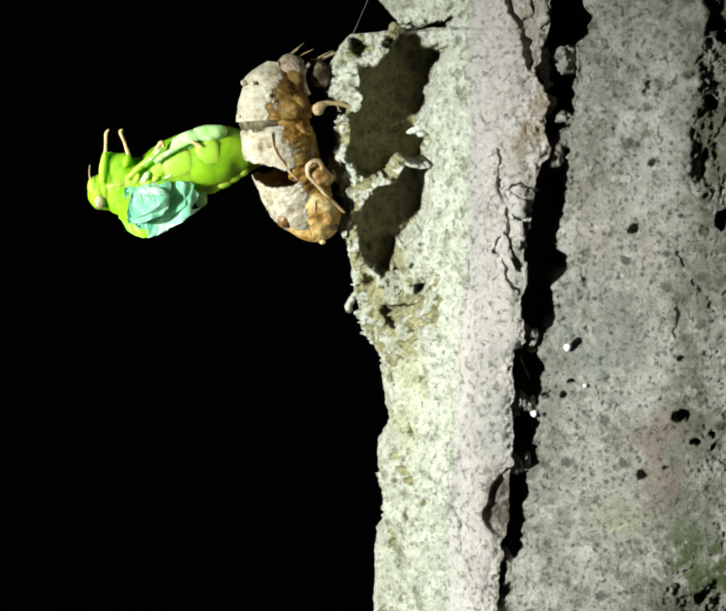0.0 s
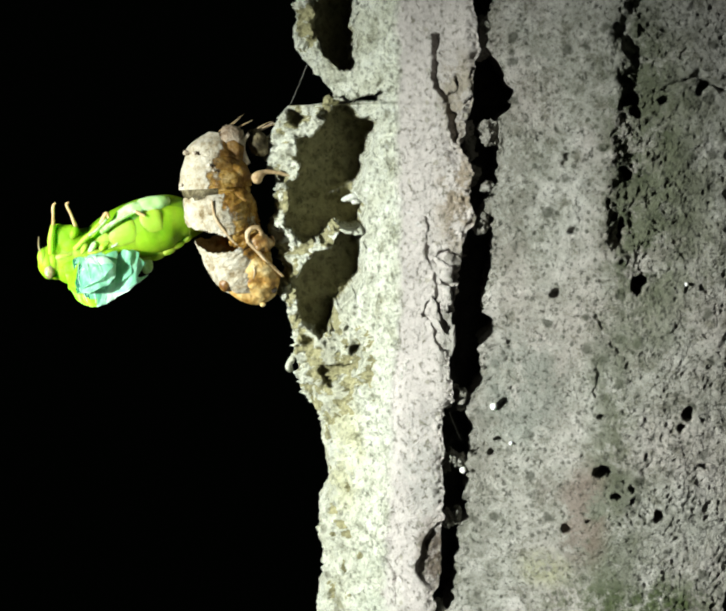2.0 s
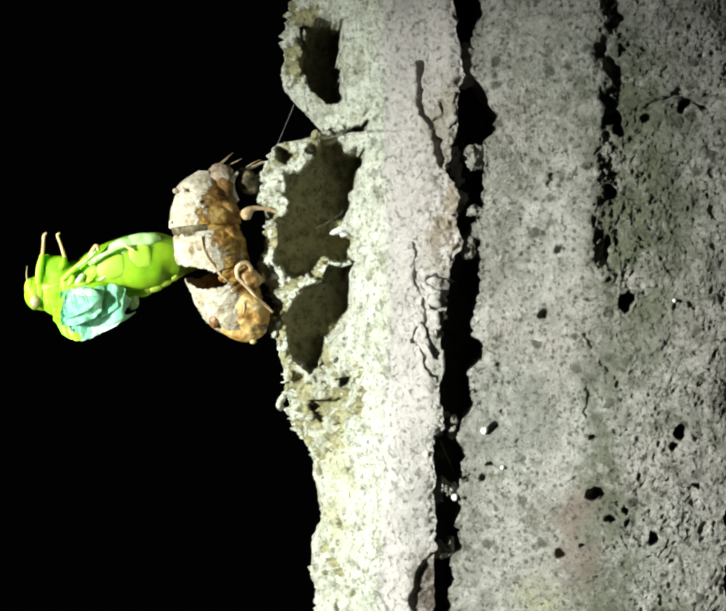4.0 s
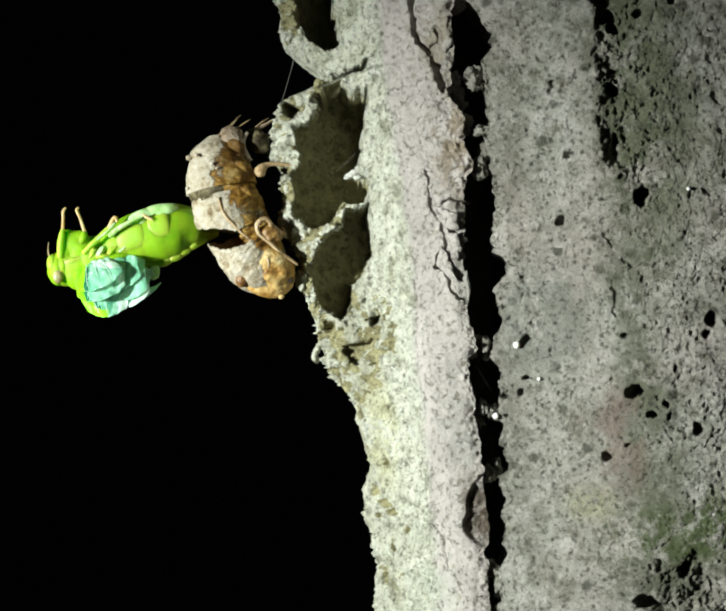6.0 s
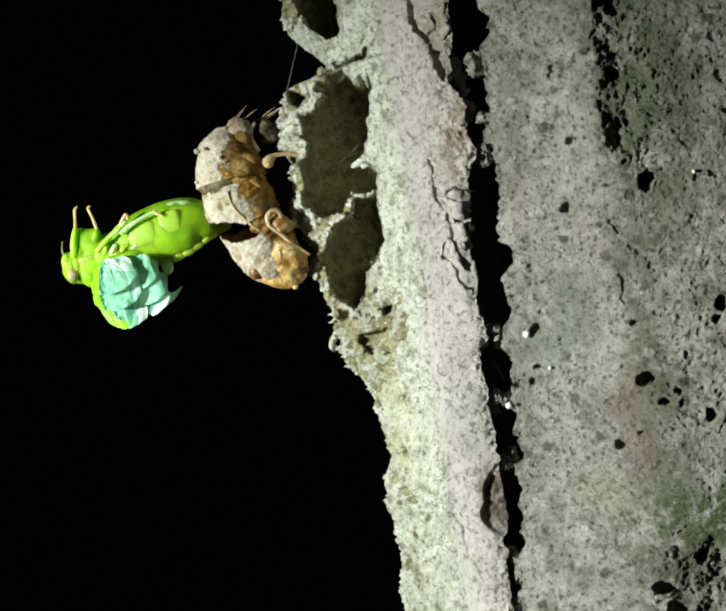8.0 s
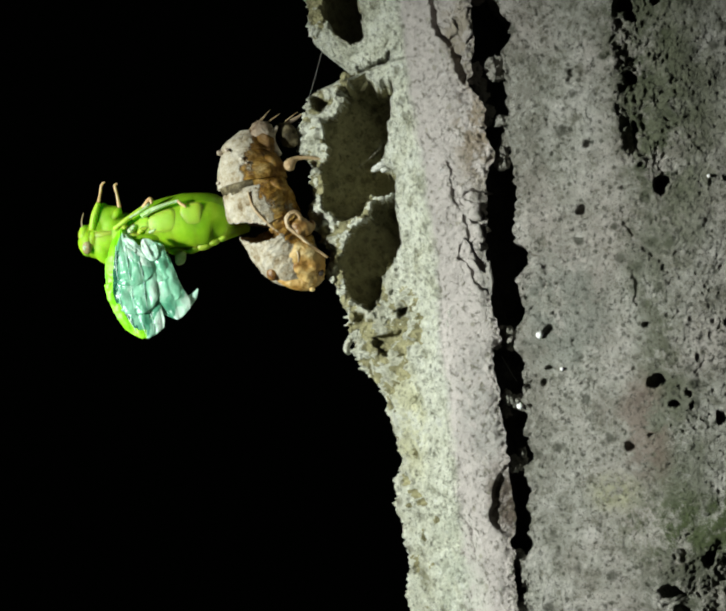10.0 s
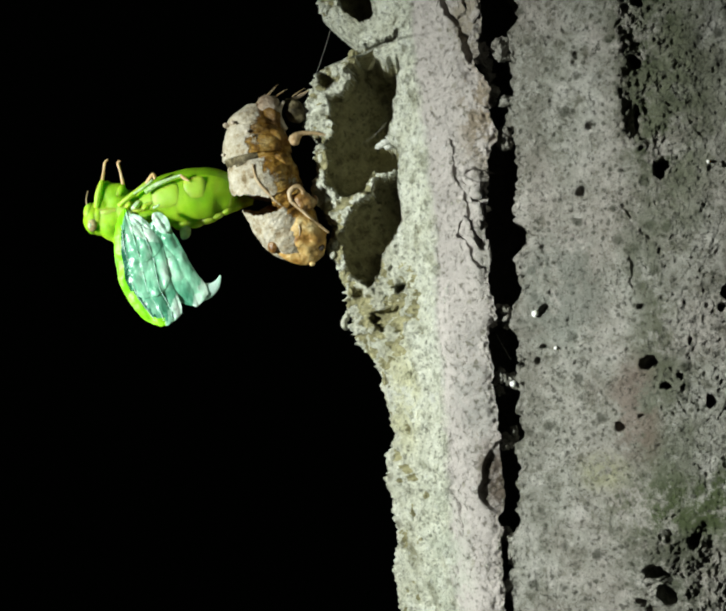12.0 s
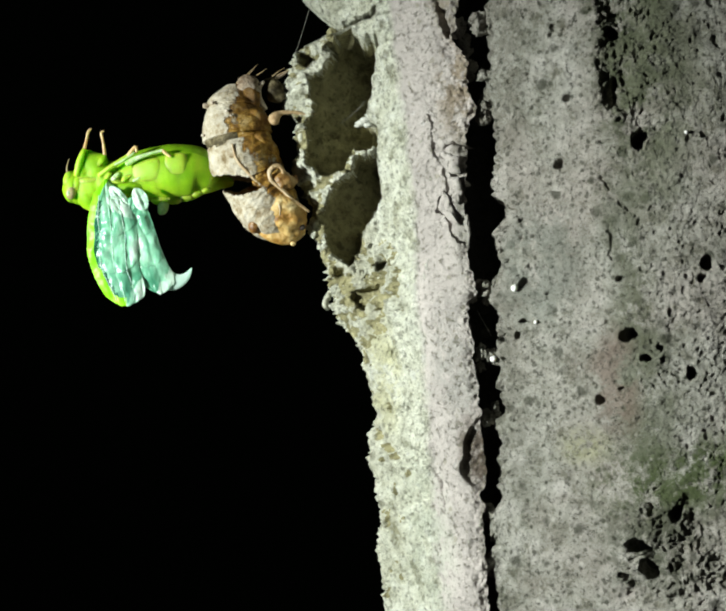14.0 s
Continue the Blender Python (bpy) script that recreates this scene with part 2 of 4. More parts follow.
def husk_skin():
    """Amber shell with dried mud on its back; the point attribute dust says where the mud sits."""
    m, tree, bsdf = material("muddy_amber_husk")
    p = coords(tree)
    amber = ramp(tree, grain(tree, p, 400, 7, 0.7), [(0.35, (0.08, 0.032, 0.006)), (0.46, (0.28, 0.14, 0.022)), (0.56, (0.50, 0.29, 0.06)), (0.68, (0.72, 0.52, 0.21))])
    brown = ramp(tree, grain(tree, p, 300, 6, 0.65), [(0.30, (0.02, 0.008, 0.002)), (0.46, (0.085, 0.038, 0.008)), (0.58, (0.20, 0.10, 0.022)), (0.70, (0.42, 0.25, 0.09))])
    high = node(tree, "ShaderNodeSeparateXYZ", {"Vector": p}).outputs["Z"]
    high = node(tree, "ShaderNodeMath", {0: high, 1: node(tree, "ShaderNodeMath", {0: grain(tree, p, 200, 4), 1: 0.012}, operation="MULTIPLY").outputs[0]}, operation="ADD").outputs[0]
    # amber goes brown higher up: shade on the belly side, painted in
    amber = mix(tree, step(tree, high, 0.028, 0.040), amber, brown)
    mud = ramp(tree, grain(tree, p, 620, 6, 0.75), [(0.32, (0.17, 0.12, 0.055)), (0.40, (0.35, 0.28, 0.175)), (0.48, (0.50, 0.44, 0.325)), (0.62, (0.63, 0.58, 0.47))])
    where = node(tree, "ShaderNodeAttribute", attribute_name="dust").outputs["Fac"]
    ragged = node(tree, "ShaderNodeMath", {0: where, 1: node(tree, "ShaderNodeMath", {0: grain(tree, p, 190, 7, 0.72), 1: 3.4}, operation="MULTIPLY").outputs[0]}, operation="ADD").outputs[0]
    k = step(tree, ragged, 2.12, 2.26)
    tree.links.new(mix(tree, k, amber, mud), bsdf.inputs["Base Color"])
    tree.links.new(node(tree, "ShaderNodeMapRange", {"Value": k, "To Min": 0.22, "To Max": 0.9}).outputs["Result"], bsdf.inputs["Roughness"])
    bsdf.inputs["Specular IOR Level"].default_value = 0.3
    h = node(tree, "ShaderNodeMath", {0: grain(tree, p, 1300, 6, 0.7), 1: k}, operation="ADD").outputs[0]
    bump(tree, bsdf, h, 0.0004)
    glow = node(tree, "ShaderNodeBsdfTranslucent", {"Color": (0.34, 0.18, 0.04, 1)})
    both = node(tree, "ShaderNodeMixShader", {0: 0.2})
    tree.links.new(bsdf.outputs[0], both.inputs[1])
    tree.links.new(glow.outputs[0], both.inputs[2])
    tree.links.new(both.outputs[0], tree.nodes["Material Output"].inputs["Surface"])
    return m


M_HUSK = husk_skin()


# ---- mesh tools ----
def part(name, bm, mats, parent=None, label=""):
    """Links a bmesh as one mesh object under a thing or a part."""
    me = bpy.data.meshes.new(name)
    bmesh.ops.recalc_face_normals(bm, faces=bm.faces)
    bm.to_mesh(me)
    bm.free()
    for m in (mats if isinstance(mats, (list, tuple)) else [mats]):
        me.materials.append(m)
    me.shade_smooth()
    ob = new(name, me)
    if parent:
        ob.parent = parent
    if label:
        tagged(ob, label)
    return ob


def table(seed):
    return np.random.RandomState(seed).rand(128, 128)


def vnoise(x, y, seed):
    """Smooth lattice noise, 0 to 1."""
    t = table(seed)
    xi, yi = np.floor(x).astype(int), np.floor(y).astype(int)
    fx, fy = x - xi, y - yi
    fx, fy = fx * fx * (3 - 2 * fx), fy * fy * (3 - 2 * fy)
    g = lambda i, j: t[(xi + i) % 128, (yi + j) % 128]
    return (g(0, 0) * (1 - fx) + g(1, 0) * fx) * (1 - fy) + (g(0, 1) * (1 - fx) + g(1, 1) * fx) * fy


def fbm(x, y, size, seed, octaves=4, gain=0.5):
    """Layered noise about 0; x, y, size in mm."""
    out, amp, total = 0, 1.0, 0.0
    octaves = max(1, min(octaves, int(math.log2(size / 0.19)) + 1))
    for k in range(octaves):
        out = out + amp * (vnoise(x / size * 2**k + 31.7 * k, y / size * 2**k + 17.3 * k, seed + k) - 0.5)
        total, amp = total + amp, amp * gain
    return out / total * 2


def grit(x, y, size, seed):
    """Rounded grains packed side by side: 1 in the middle of a grain, 0 between; x, y, size in mm."""
    t, q = table(seed), table(seed + 1)
    x, y = x / size, y / size
    xi, yi = np.floor(x).astype(int), np.floor(y).astype(int)
    best = np.full(x.shape, 9.0)
    for i in (-1, 0, 1):
        for j in (-1, 0, 1):
            cx, cy = xi + i, yi + j
            d = np.hypot(cx + t[cx % 128, cy % 128] - x, cy + q[cx % 128, cy % 128] - y)
            best = np.minimum(best, d)
    return np.clip(1 - best * best * 1.4, 0, 1)


def smooth(v, a, b):
    t = np.clip((v - a) / (b - a), 0, 1)
    return t * t * (3 - 2 * t)


def inside(x, z, outline):
    """Signed distance to a closed outline in mm, positive inside."""
    best, odd = np.full(x.shape, 1e9), np.zeros(x.shape, bool)
    for (ax, az), (bx, bz) in zip(outline, outline[1:] + outline[:1]):
        dx, dz = bx - ax, bz - az
        t = np.clip(((x - ax) * dx + (z - az) * dz) / (dx * dx + dz * dz), 0, 1)
        best = np.minimum(best, np.hypot(x - ax - t * dx, z - az - t * dz))
        odd ^= ((az > z) != (bz > z)) & (x < dx * (z - az) / (dz if dz else 1e-9) + ax)
    return np.where(odd, best, -best)


def line_distance(x, z, pts):
    best = np.full(x.shape, 1e9)
    for (ax, az), (bx, bz) in zip(pts, pts[1:]):
        dx, dz = bx - ax, bz - az
        t = np.clip(((x - ax) * dx + (z - az) * dz) / (dx * dx + dz * dz), 0, 1)
        best = np.minimum(best, np.hypot(x - ax - t * dx, z - az - t * dz))
    return best


def sheet(name, X, Y, Z, mats, parent, slots=None):
    """A mesh from a grid of places in mm."""
    r, c = X.shape
    me = bpy.data.meshes.new(name)
    co = np.stack([X, Y, Z], -1).reshape(-1, 3) * MM
    i = np.arange(r * c).reshape(r, c)
    quads = np.stack([i[:-1, :-1], i[:-1, 1:], i[1:, 1:], i[1:, :-1]], -1).reshape(-1, 4)
    me.vertices.add(len(co))
    me.vertices.foreach_set("co", co.astype(np.float32).ravel())
    me.loops.add(quads.size)
    me.loops.foreach_set("vertex_index", quads.astype(np.int32).ravel())
    me.polygons.add(len(quads))
    me.polygons.foreach_set("loop_start", np.arange(0, quads.size, 4, dtype=np.int32))
    me.polygons.foreach_set("loop_total", np.full(len(quads), 4, np.int32))
    for m in mats:
        me.materials.append(m)
    if slots is not None:
        me.polygons.foreach_set("material_index", slots[:-1, :-1].astype(np.int32).ravel())
    me.update(calc_edges=True)
    me.validate()
    me.shade_smooth()
    ob = new(name, me)
    ob.parent = parent
    return ob


# ---- the post ----
PROFILE_X = [-26, -17, -13, -10, -6, -3.2, -1.6, 0, 4, 12, 20, 25, 27, 30, 34, 38, 43, 47.0, 60]
PROFILE_Y = [29, 18.5, 15.2, 11.3, 6.6, 3.0, 0.9, 0, -1.8, -6, -9.3, -12.1, -12.9, -13.6, -13.9, -14.0, -13.9, -13.6, -13]
CRACK_LEFT = [(70, 8.8), (52, 8.8), (48, 9.2), (44, 9.5), (39.5, 8.9), (36.8, 8.9), (35.2, 8.5), (33.6, 7.8), (31.1, 7.0), (28.5, 7.9), (26.6, 8.9), (24.7, 8.1), (22.6, 8.2), (20.5, 8.9),
              (19.1, 8.8), (18.2, 7.6), (14, 6.9), (10, 6.5), (4.7, 5.9), (1.3, 6.0), (0, 5.4), (-2.1, 5.5), (-4.2, 5.9), (-6.6, 6.1), (-7.7, 4.6), (-13.5, 4.5), (-16.2, 4.3), (-18, 4.8),
              (-23, 4.5), (-24.1, 4.9), (-24.7, 4.2), (-27.7, 3.6), (-34.5, 3.4), (-39.2, 3.0), (-48, 2.6), (-70, 1.0)]
CRACK_RIGHT = [(70, 12), (52, 12), (48, 10.6), (44, 10.8), (40.5, 12.9), (38.3, 13.9), (35.7, 13.8), (34.7, 12.2), (32, 12.1), (29.9, 12.3), (28, 11.8), (25.6, 12.1), (24.1, 11.0), (18.6, 11.4),
               (13.3, 11.2), (9.4, 10.3), (6.6, 10.7), (5.1, 11.8), (3.2, 11.0), (1.4, 9.8), (-2.7, 10.0), (-4.6, 9.2), (-7.8, 7.8), (-9.3, 8.8), (-13.2, 8.2), (-14.5, 7.6), (-17.9, 8.0),
               (-21.9, 7.4), (-24.4, 8.3), (-25.2, 6.7), (-30.6, 6.7), (-36.6, 6.1), (-38.6, 5.0), (-41.3, 4.4), (-48, 4.2), (-70, 3.0)]
EDGE_RIGHT = [(70, 53), (39.4, 53), (38.4, 46.6), (29, 46.5), (20, 46.0), (12, 45.5), (1, 45.1), (-7, 44.7), (-15.7, 44.5), (-18.9, 43.9), (-21.6, 44.8), (-25.5, 43.9), (-34, 43.0), (-38.7, 43.6), (-70, 43.4)]
OUTLINE = [(70, -15), (55, -14.8), (48.5, -15.8), (45.1, -15.7), (43.2, -14.3), (40.6, -12.0), (38.2, -10.4), (36.9, -10.6), (36.5, -13.0), (36.4, -16.9), (35.5, -17.6), (33.9, -18.7), (30.5, -20.0),
           (28.8, -20.4), (25.7, -18.9), (23.3, -18.7), (18.2, -19.5), (13.5, -18.9), (11.1, -18.1), (7.1, -18.7), (5.1, -18.1), (2.7, -17.1), (0.4, -16.4), (-3.4, -16.2), (-5.7, -15.7), (-7.7, -14.6),
           (-10.3, -13.8), (-11.9, -12.8), (-14.1, -12.3), (-18.5, -11.6), (-22.9, -11.5), (-24.7, -12.0), (-28.3, -13.3), (-29.8, -13.0), (-30.9, -12.3), (-37.1, -12.2), (-39.3, -12.2),
           (-42.9, -13.1), (-44.4, -13.7), (-50.6, -13.8), (-70, -14.5)]
CELL_TOP = [(-12.6, 54), (-13.2, 46.5), (-12.3, 45.3), (-11.3, 43.6), (-9.8, 42.3), (-8.0, 41.5), (-7.1, 42.7), (-7.3, 44.2), (-6.6, 54)]
CELL_MIDDLE = [(-10.3, 37.2), (-8.1, 36.9), (-7.1, 35.7), (-6.1, 34.7), (-4.3, 34.4), (-3.7, 33.6), (-4.1, 31.6), (-5.6, 26.5), (-7.1, 23.0), (-6.2, 21.5), (-4.9, 20.9), (-5.3, 19.2), (-6.2, 17.9),
               (-10.1, 18.0), (-11.6, 15.8), (-15.4, 15.5), (-17.9, 17.8), (-18.0, 19.4), (-16.9, 21.7), (-17.4, 24.5), (-15.6, 25.6), (-15.8, 31.2), (-13.3, 31.7), (-11.5, 33.7), (-12.8, 34.5), (-11.3, 35.5)]
CELL_PATCH = [(-16.8, 36.0), (-13.5, 35.3), (-14.0, 34.0), (-16.1, 33.2), (-17.2, 33.9)]
CELL_LOW = [(-9.8, 17.2), (-6.3, 17.2), (-6.0, 15.2), (-6.4, 12.4), (-6.2, 10.2), (-8.3, 6.4), (-9.6, 5.5), (-10.2, 3.4), (-11.5, 1.9), (-12.9, 0.2), (-14.2, 2.1), (-15.7, 2.9), (-16.3, 4.4), (-16.9, 9.4),
            (-15.5, 11.4), (-13.2, 13.9), (-10.5, 14.8)]
CELL_SMALL = [(-12.1, -3.2), (-7.9, -2.7), (-8.5, -5.1), (-10.2, -6.0), (-12.1, -6.5), (-13.1, -4.9)]
CELL_TINY = [(-9.0, 0.5), (-7.1, 0.4), (-7.2, -1.2), (-8.5, -1.2)]
NOTCH = [(-11.2, 37.9), (-8.1, 37.4), (-5.8, 37.6), (-3.8, 38.2), (-3.6, 36.8), (-5.9, 36.8), (-8.1, 36.9)]
STEP = [(70, 27.9), (35.3, 27.6), (28.9, 27.2), (25.6, 27.1), (20.6, 26.2), (17.3, 26.2), (15.2, 27.5), (11, 29.2)]
Z = np.arange(-58, 58.01, 0.145)


def curve(points, z):
    pts = sorted(points)
    return np.interp(z, [p[0] for p in pts], [p[1] for p in pts])


def profile(x):
    return np.interp(x, PROFILE_X, PROFILE_Y)


def profile_soft(x):
    return sum(profile(x + d) for d in (-0.8, -0.4, 0, 0.4, 0.8)) / 5


def pits(s, z, number, seed, small, large, deep, patchy=0.0):
    """Chipped pores scattered over a sheet; s: the way across it in mm; patchy: how far they flock together."""
    rng = np.random.RandomState(seed)
    out = np.zeros(s.shape)
    s, z = s + 0.22 * fbm(s, z, 0.7, seed + 3, 3, 0.7), z + 0.22 * fbm(z, s, 0.7, seed + 4, 3, 0.7)
    lo, hi = s.min(), s.max()
    cs, cz = rng.uniform(lo, hi, number), rng.uniform(-56, 56, number)
    keep = fbm(cs, cz, 9.0, seed + 7, 3) > patchy * rng.uniform(-1, 1, number) - 0.9 * (1 - patchy)
    for cs, cz in zip(cs[keep], cz[keep]):
        r = small + (large - small) * rng.rand() ** 2.5
        ez, lean = rng.uniform(0.7, 1.5), rng.uniform(-0.5, 0.5)
        a, b = np.searchsorted(Z, [cz - r * ez, cz + r * ez])
        if b <= a:
            continue
        d = np.hypot(s[a:b] - cs + lean * (z[a:b] - cz), (z[a:b] - cz) / ez) / r
        out[a:b] = np.maximum(out[a:b], np.clip(1 - d * d, 0, 1) ** 0.45 * r * deep)
    return out


def hole(x, z, cx, cz, r, deep, seed):
    ang = np.arctan2(z - cz, x - cx)
    edge = r * (1 + 0.25 * np.sin(2 * ang + seed) + 0.10 * np.sin(3 * ang + 2 * seed)) + 0.5 * fbm(x, z, 1.1, 500 + seed)
    return smooth(edge - np.hypot(x - cx, z - cz), -0.15, 0.30) * deep


ARC_X = np.linspace(-40, 70, 1101)
ARC_S = np.concatenate([[0], np.cumsum(np.hypot(np.diff(ARC_X), np.diff(profile(ARC_X))))])


def across(x, y):
    """Way over the post's surface and down its broken edges, in mm."""
    return np.interp(x, ARC_X, ARC_S) + 1.3 * (y - profile(x))


def normals(x, y):
    tx, ty = np.gradient(x, axis=1), np.gradient(y, axis=1)
    n = np.hypot(tx, ty) + 1e-9
    return ty / n, -tx / n


post = tagged(new("wall_post"), "weathered grey cement post, split by a long black crack", "post", kind="structure")


def left_sheet():
    zc = Z[:, None]
    x0 = curve(CRACK_LEFT, Z) + 0.55 * fbm(Z, Z * 0 + 3, 2.0, 40, 5, 0.65)
    x1 = curve(OUTLINE, Z) + 0.15 + 0.55 * fbm(Z, Z * 0 + 5, 2.6, 43, 3, 0.5)
    u = np.linspace(0, 1, 250)
    X = x0[:, None] + (x1 - x0)[:, None] * u
    Y = profile_soft(X)
    # the far side of the post, behind the outline
    k = np.linspace(0, 1, 30)[1:]
    BX = x1[:, None] + 0.5 * fbm(zc + 0 * k, 28 * k + 0 * zc, 3.0, 45, 4) + 16 * np.maximum(0, k - 0.42) ** 1.3
    BY = Y[:, -1:] + 28 * k
    # the broken edge that goes into the crack
    e = np.linspace(1, 0, 14)[:-1]
    EX = x0[:, None] - 1.6 * np.sqrt(e) + 1.0 * fbm(zc + 0 * e, 14 * e + 0 * zc, 2.2, 50, 5, 0.65) * np.minimum(1, 5 * e)
    EY = Y[:, :1] + 13 * e
    X, Y = np.concatenate([EX, X, BX], 1), np.concatenate([EY, Y, BY], 1)
    front = np.concatenate([0 * e, 0 * u + 1, 0 * k])[None] * np.ones_like(X)
    S = across(X, Y)
    z = zc + 0 * X
    nx, ny = normals(X, Y)
    line = -3.0 + 1.2 * smooth(z, -20, 10) - 1.6 * smooth(z, -22, -44) + 0.7 * fbm(z, S * 0.4, 6, 60, 3)
    band = smooth(X - line, -0.5, 0.9)
    rough = 1 - 0.86 * band
    D = 0.6 * fbm(S, z, 9, 61) + rough * (0.75 * fbm(S, z, 2.6, 62, 5, 0.68) + 0.42 * fbm(S, z, 0.8, 66, 3, 0.75)) + 0.07 * fbm(S, z, 0.7, 69, 3, 0.7)
    # the raised chalky rim beside the smooth coat
    D += 0.35 * rough * smooth(X - line, -3.4, -0.2)
    # crumbly lumps towards the outline
    lump = np.maximum(smooth(X, -8, -13), smooth(X, -3.5, -7) * smooth(z, -15, -8) * smooth(z, 6, 0)) * front
    crumb = 0.9 * grit(S + 0.3 * fbm(z, S, 1, 3), z, 1.3, 73) + 0.55 * grit(S, z, 0.62, 75) - 0.85
    D += lump * (0.7 + 1.4 * smooth(z, -14, -4)) * fbm(S, z, 3.4, 70, 6, 0.62)
    D += rough * (0.26 + (0.15 + 0.35 * smooth(z, -14, -4)) * lump) * crumb
    D -= pits(S, z, 900, 71, 0.15, 0.6, 1.1, 0.4) * rough
    D -= pits(S, z, 700, 72, 0.10, 0.26, 1.0, 0.6)
    # white crust in broken patches over olive mud
    crust = fbm(S, z, 2.4, 78, 6, 0.66) + 0.28 * smooth(z, -8, -14) + 0.1 * smooth(X, -12, -6)
    slots = np.zeros(X.shape, int)
    slots[(lump > 0.35) & (crust < -0.10)] = 1
    D += lump * 0.8 * (smooth(crust, -0.20, -0.04) - 0.75)
    for cx, cz, rx, rz in ((-10.1, -28.3, 0.9, 0.9), (-9.3, -29.6, 0.6, 0.7), (-9.0, -22.3, 0.4, 1.3), (-9.6, -35.2, 0.3, 1.4), (-11.0, -30.0, 0.5, 0.5)):
        d = np.hypot((X - cx + 0.5 * fbm(z, S, 1.3, 76)) / rx, (z - cz) / rz)
        D -= front * smooth(d, 1.2, 0.3) * 1.2
        slots[(d < 0.85) & (front > 0)] = 1
    # cracks and lifted flakes of the coat
    for way, w in (([(2.7, 20), (2.5, 16.8), (2.6, 14.4), (3.4, 12.9), (4.0, 10.4), (3.5, 8.5), (2.1, 7.3), (2.0, 5.9), (3.2, 5.2), (3.9, 3.6), (3.4, 2.3), (5.1, 0.7)], 0.22),
                   ([(3.4, 12.9), (4.4, 12.0), (5.3, 10.4), (5.9, 9.0)], 0.22), ([(3.5, 13.3), (4.2, 15.1), (5.4, 15.8), (6.9, 14.2)], 0.12),
                   ([(3.8, 46), (3.8, 40.7), (4.1, 38.6), (5.2, 37.3), (5.6, 36.2), (5.8, 34.1), (6.2, 31.2)], 0.4), ([(5.2, 37.3), (6.6, 38.6), (7.0, 40.5)], 0.2),
                   ([(-4.5, -30.1), (-3.3, -31.5), (-2.7, -32.9), (-2.4, -35.6), (-2.6, -38.0)], 0.16)):
        d = line_distance(X + 0.7 * fbm(S, z, 1.8, 80, 5, 0.65), z + 0.7 * fbm(z, S, 1.8, 81, 5, 0.65), way)
        w = w * (0.45 + 1.1 * vnoise(S / 1.5, z / 1.5, 82))
        D -= front * 2.4 * smooth(d, w, w * 0.2)
        D += front * 0.35 * smooth(d, 3.2, 0.2) * fbm(S, z, 3, 84, 4, 0.6)
    gone = inside(X + 0.5 * fbm(S, z, 2.0, 87), z, [(3.9, -24.6), (2.4, -26.6), (1.5, -28.3), (1.2, -30.3), (0.4, -31.8), (0.6, -32.8), (1.6, -33.9), (3.1, -35.4), (6.5, -35.4), (6.5, -24.6)])
    D -= front * smooth(gone, -0.1, 0.35) * (0.9 + 0.9 * smooth(gone, 0, 2.4) + 0.5 * fbm(X, z, 1.6, 88, 4, 0.6))
    # crumbling towards the crack
    worn = 1.6 + 2.6 * smooth(z, 14, 20) * smooth(z, 36, 30) + 1.2 * smooth(z, -36, -44) + 1.2 * fbm(z, S * 0.3, 4, 89)
    near = smooth((x0[:, None] - X) / worn, 1.0, 0.0) * front
    D -= near * (1 - 0.8 * smooth(gone, -0.5, 0.5)) * (0.75 + 1.5 * fbm(S, z, 1.8, 85, 6, 0.72) - 0.25 * grit(S, z, 0.9, 86))
    m = len(e)
    for field in (nx, ny):
        field[:, :m + 4] = field[:, m + 5:m + 6].mean()
    D[:, :m] = np.convolve(D[:, m + 1], np.ones(7) / 7, "same")[:, None]
    edge = np.minimum(1, front + 0.4)
    edge[:, :m] = 1
    X, Y = X - nx * D * edge, Y - ny * D * edge
    # the hollow cells: a thin outer rim, and a floor that falls away behind the coat
    for outline, depth, seed in ((CELL_TOP, 3.0, 90), (CELL_MIDDLE, 2.6, 93), (CELL_PATCH, 1.2, 94), (CELL_LOW, 2.6, 96), (CELL_SMALL, 1.0, 99), (CELL_TINY, 1.0, 97), (NOTCH, 3.0, 98)):
        sd = inside(X + 0.9 * fbm(S, z, 2.2, seed, 4, 0.55), z + 0.9 * fbm(z, S, 2.2, seed + 1, 4, 0.55), outline)
        m = smooth(sd, -0.10, 0.45) * front
        lip = smooth(sd, -2.2, -0.2) * smooth(sd, 0.5, -0.1) * front * smooth(X, -5.5, -9) * min(1, depth - 0.8)
        Y = Y - lip * (0.1 + 0.9 * grit(X, z, 1.2, seed + 4) + 0.5 * fbm(X, z, 2.0, seed + 3, 4, 0.6))
        back = 18.6 + 0.57 * (X + 17) + depth * (1 - 0.5 * smooth(sd, 2.6, 0.2)) + 0.8 * fbm(X, z, 4, seed + 2, 4, 0.5) + 0.3 * fbm(X, z, 1.0, seed + 5, 4, 0.6) - pits(S, z, 60, seed, 0.3, 0.8, -0.8)
        if depth < 1.5:
            back = Y + 1.5 + depth + 0.4 * fbm(X, z, 1.2, seed + 5)
        Y = Y * (1 - m) + np.maximum(back, Y + 0.5) * m
        slots[m > 0.6] = 1
    return sheet("cement_coat", X, Y, z, [M_SIDE, M_MUD], post, slots)


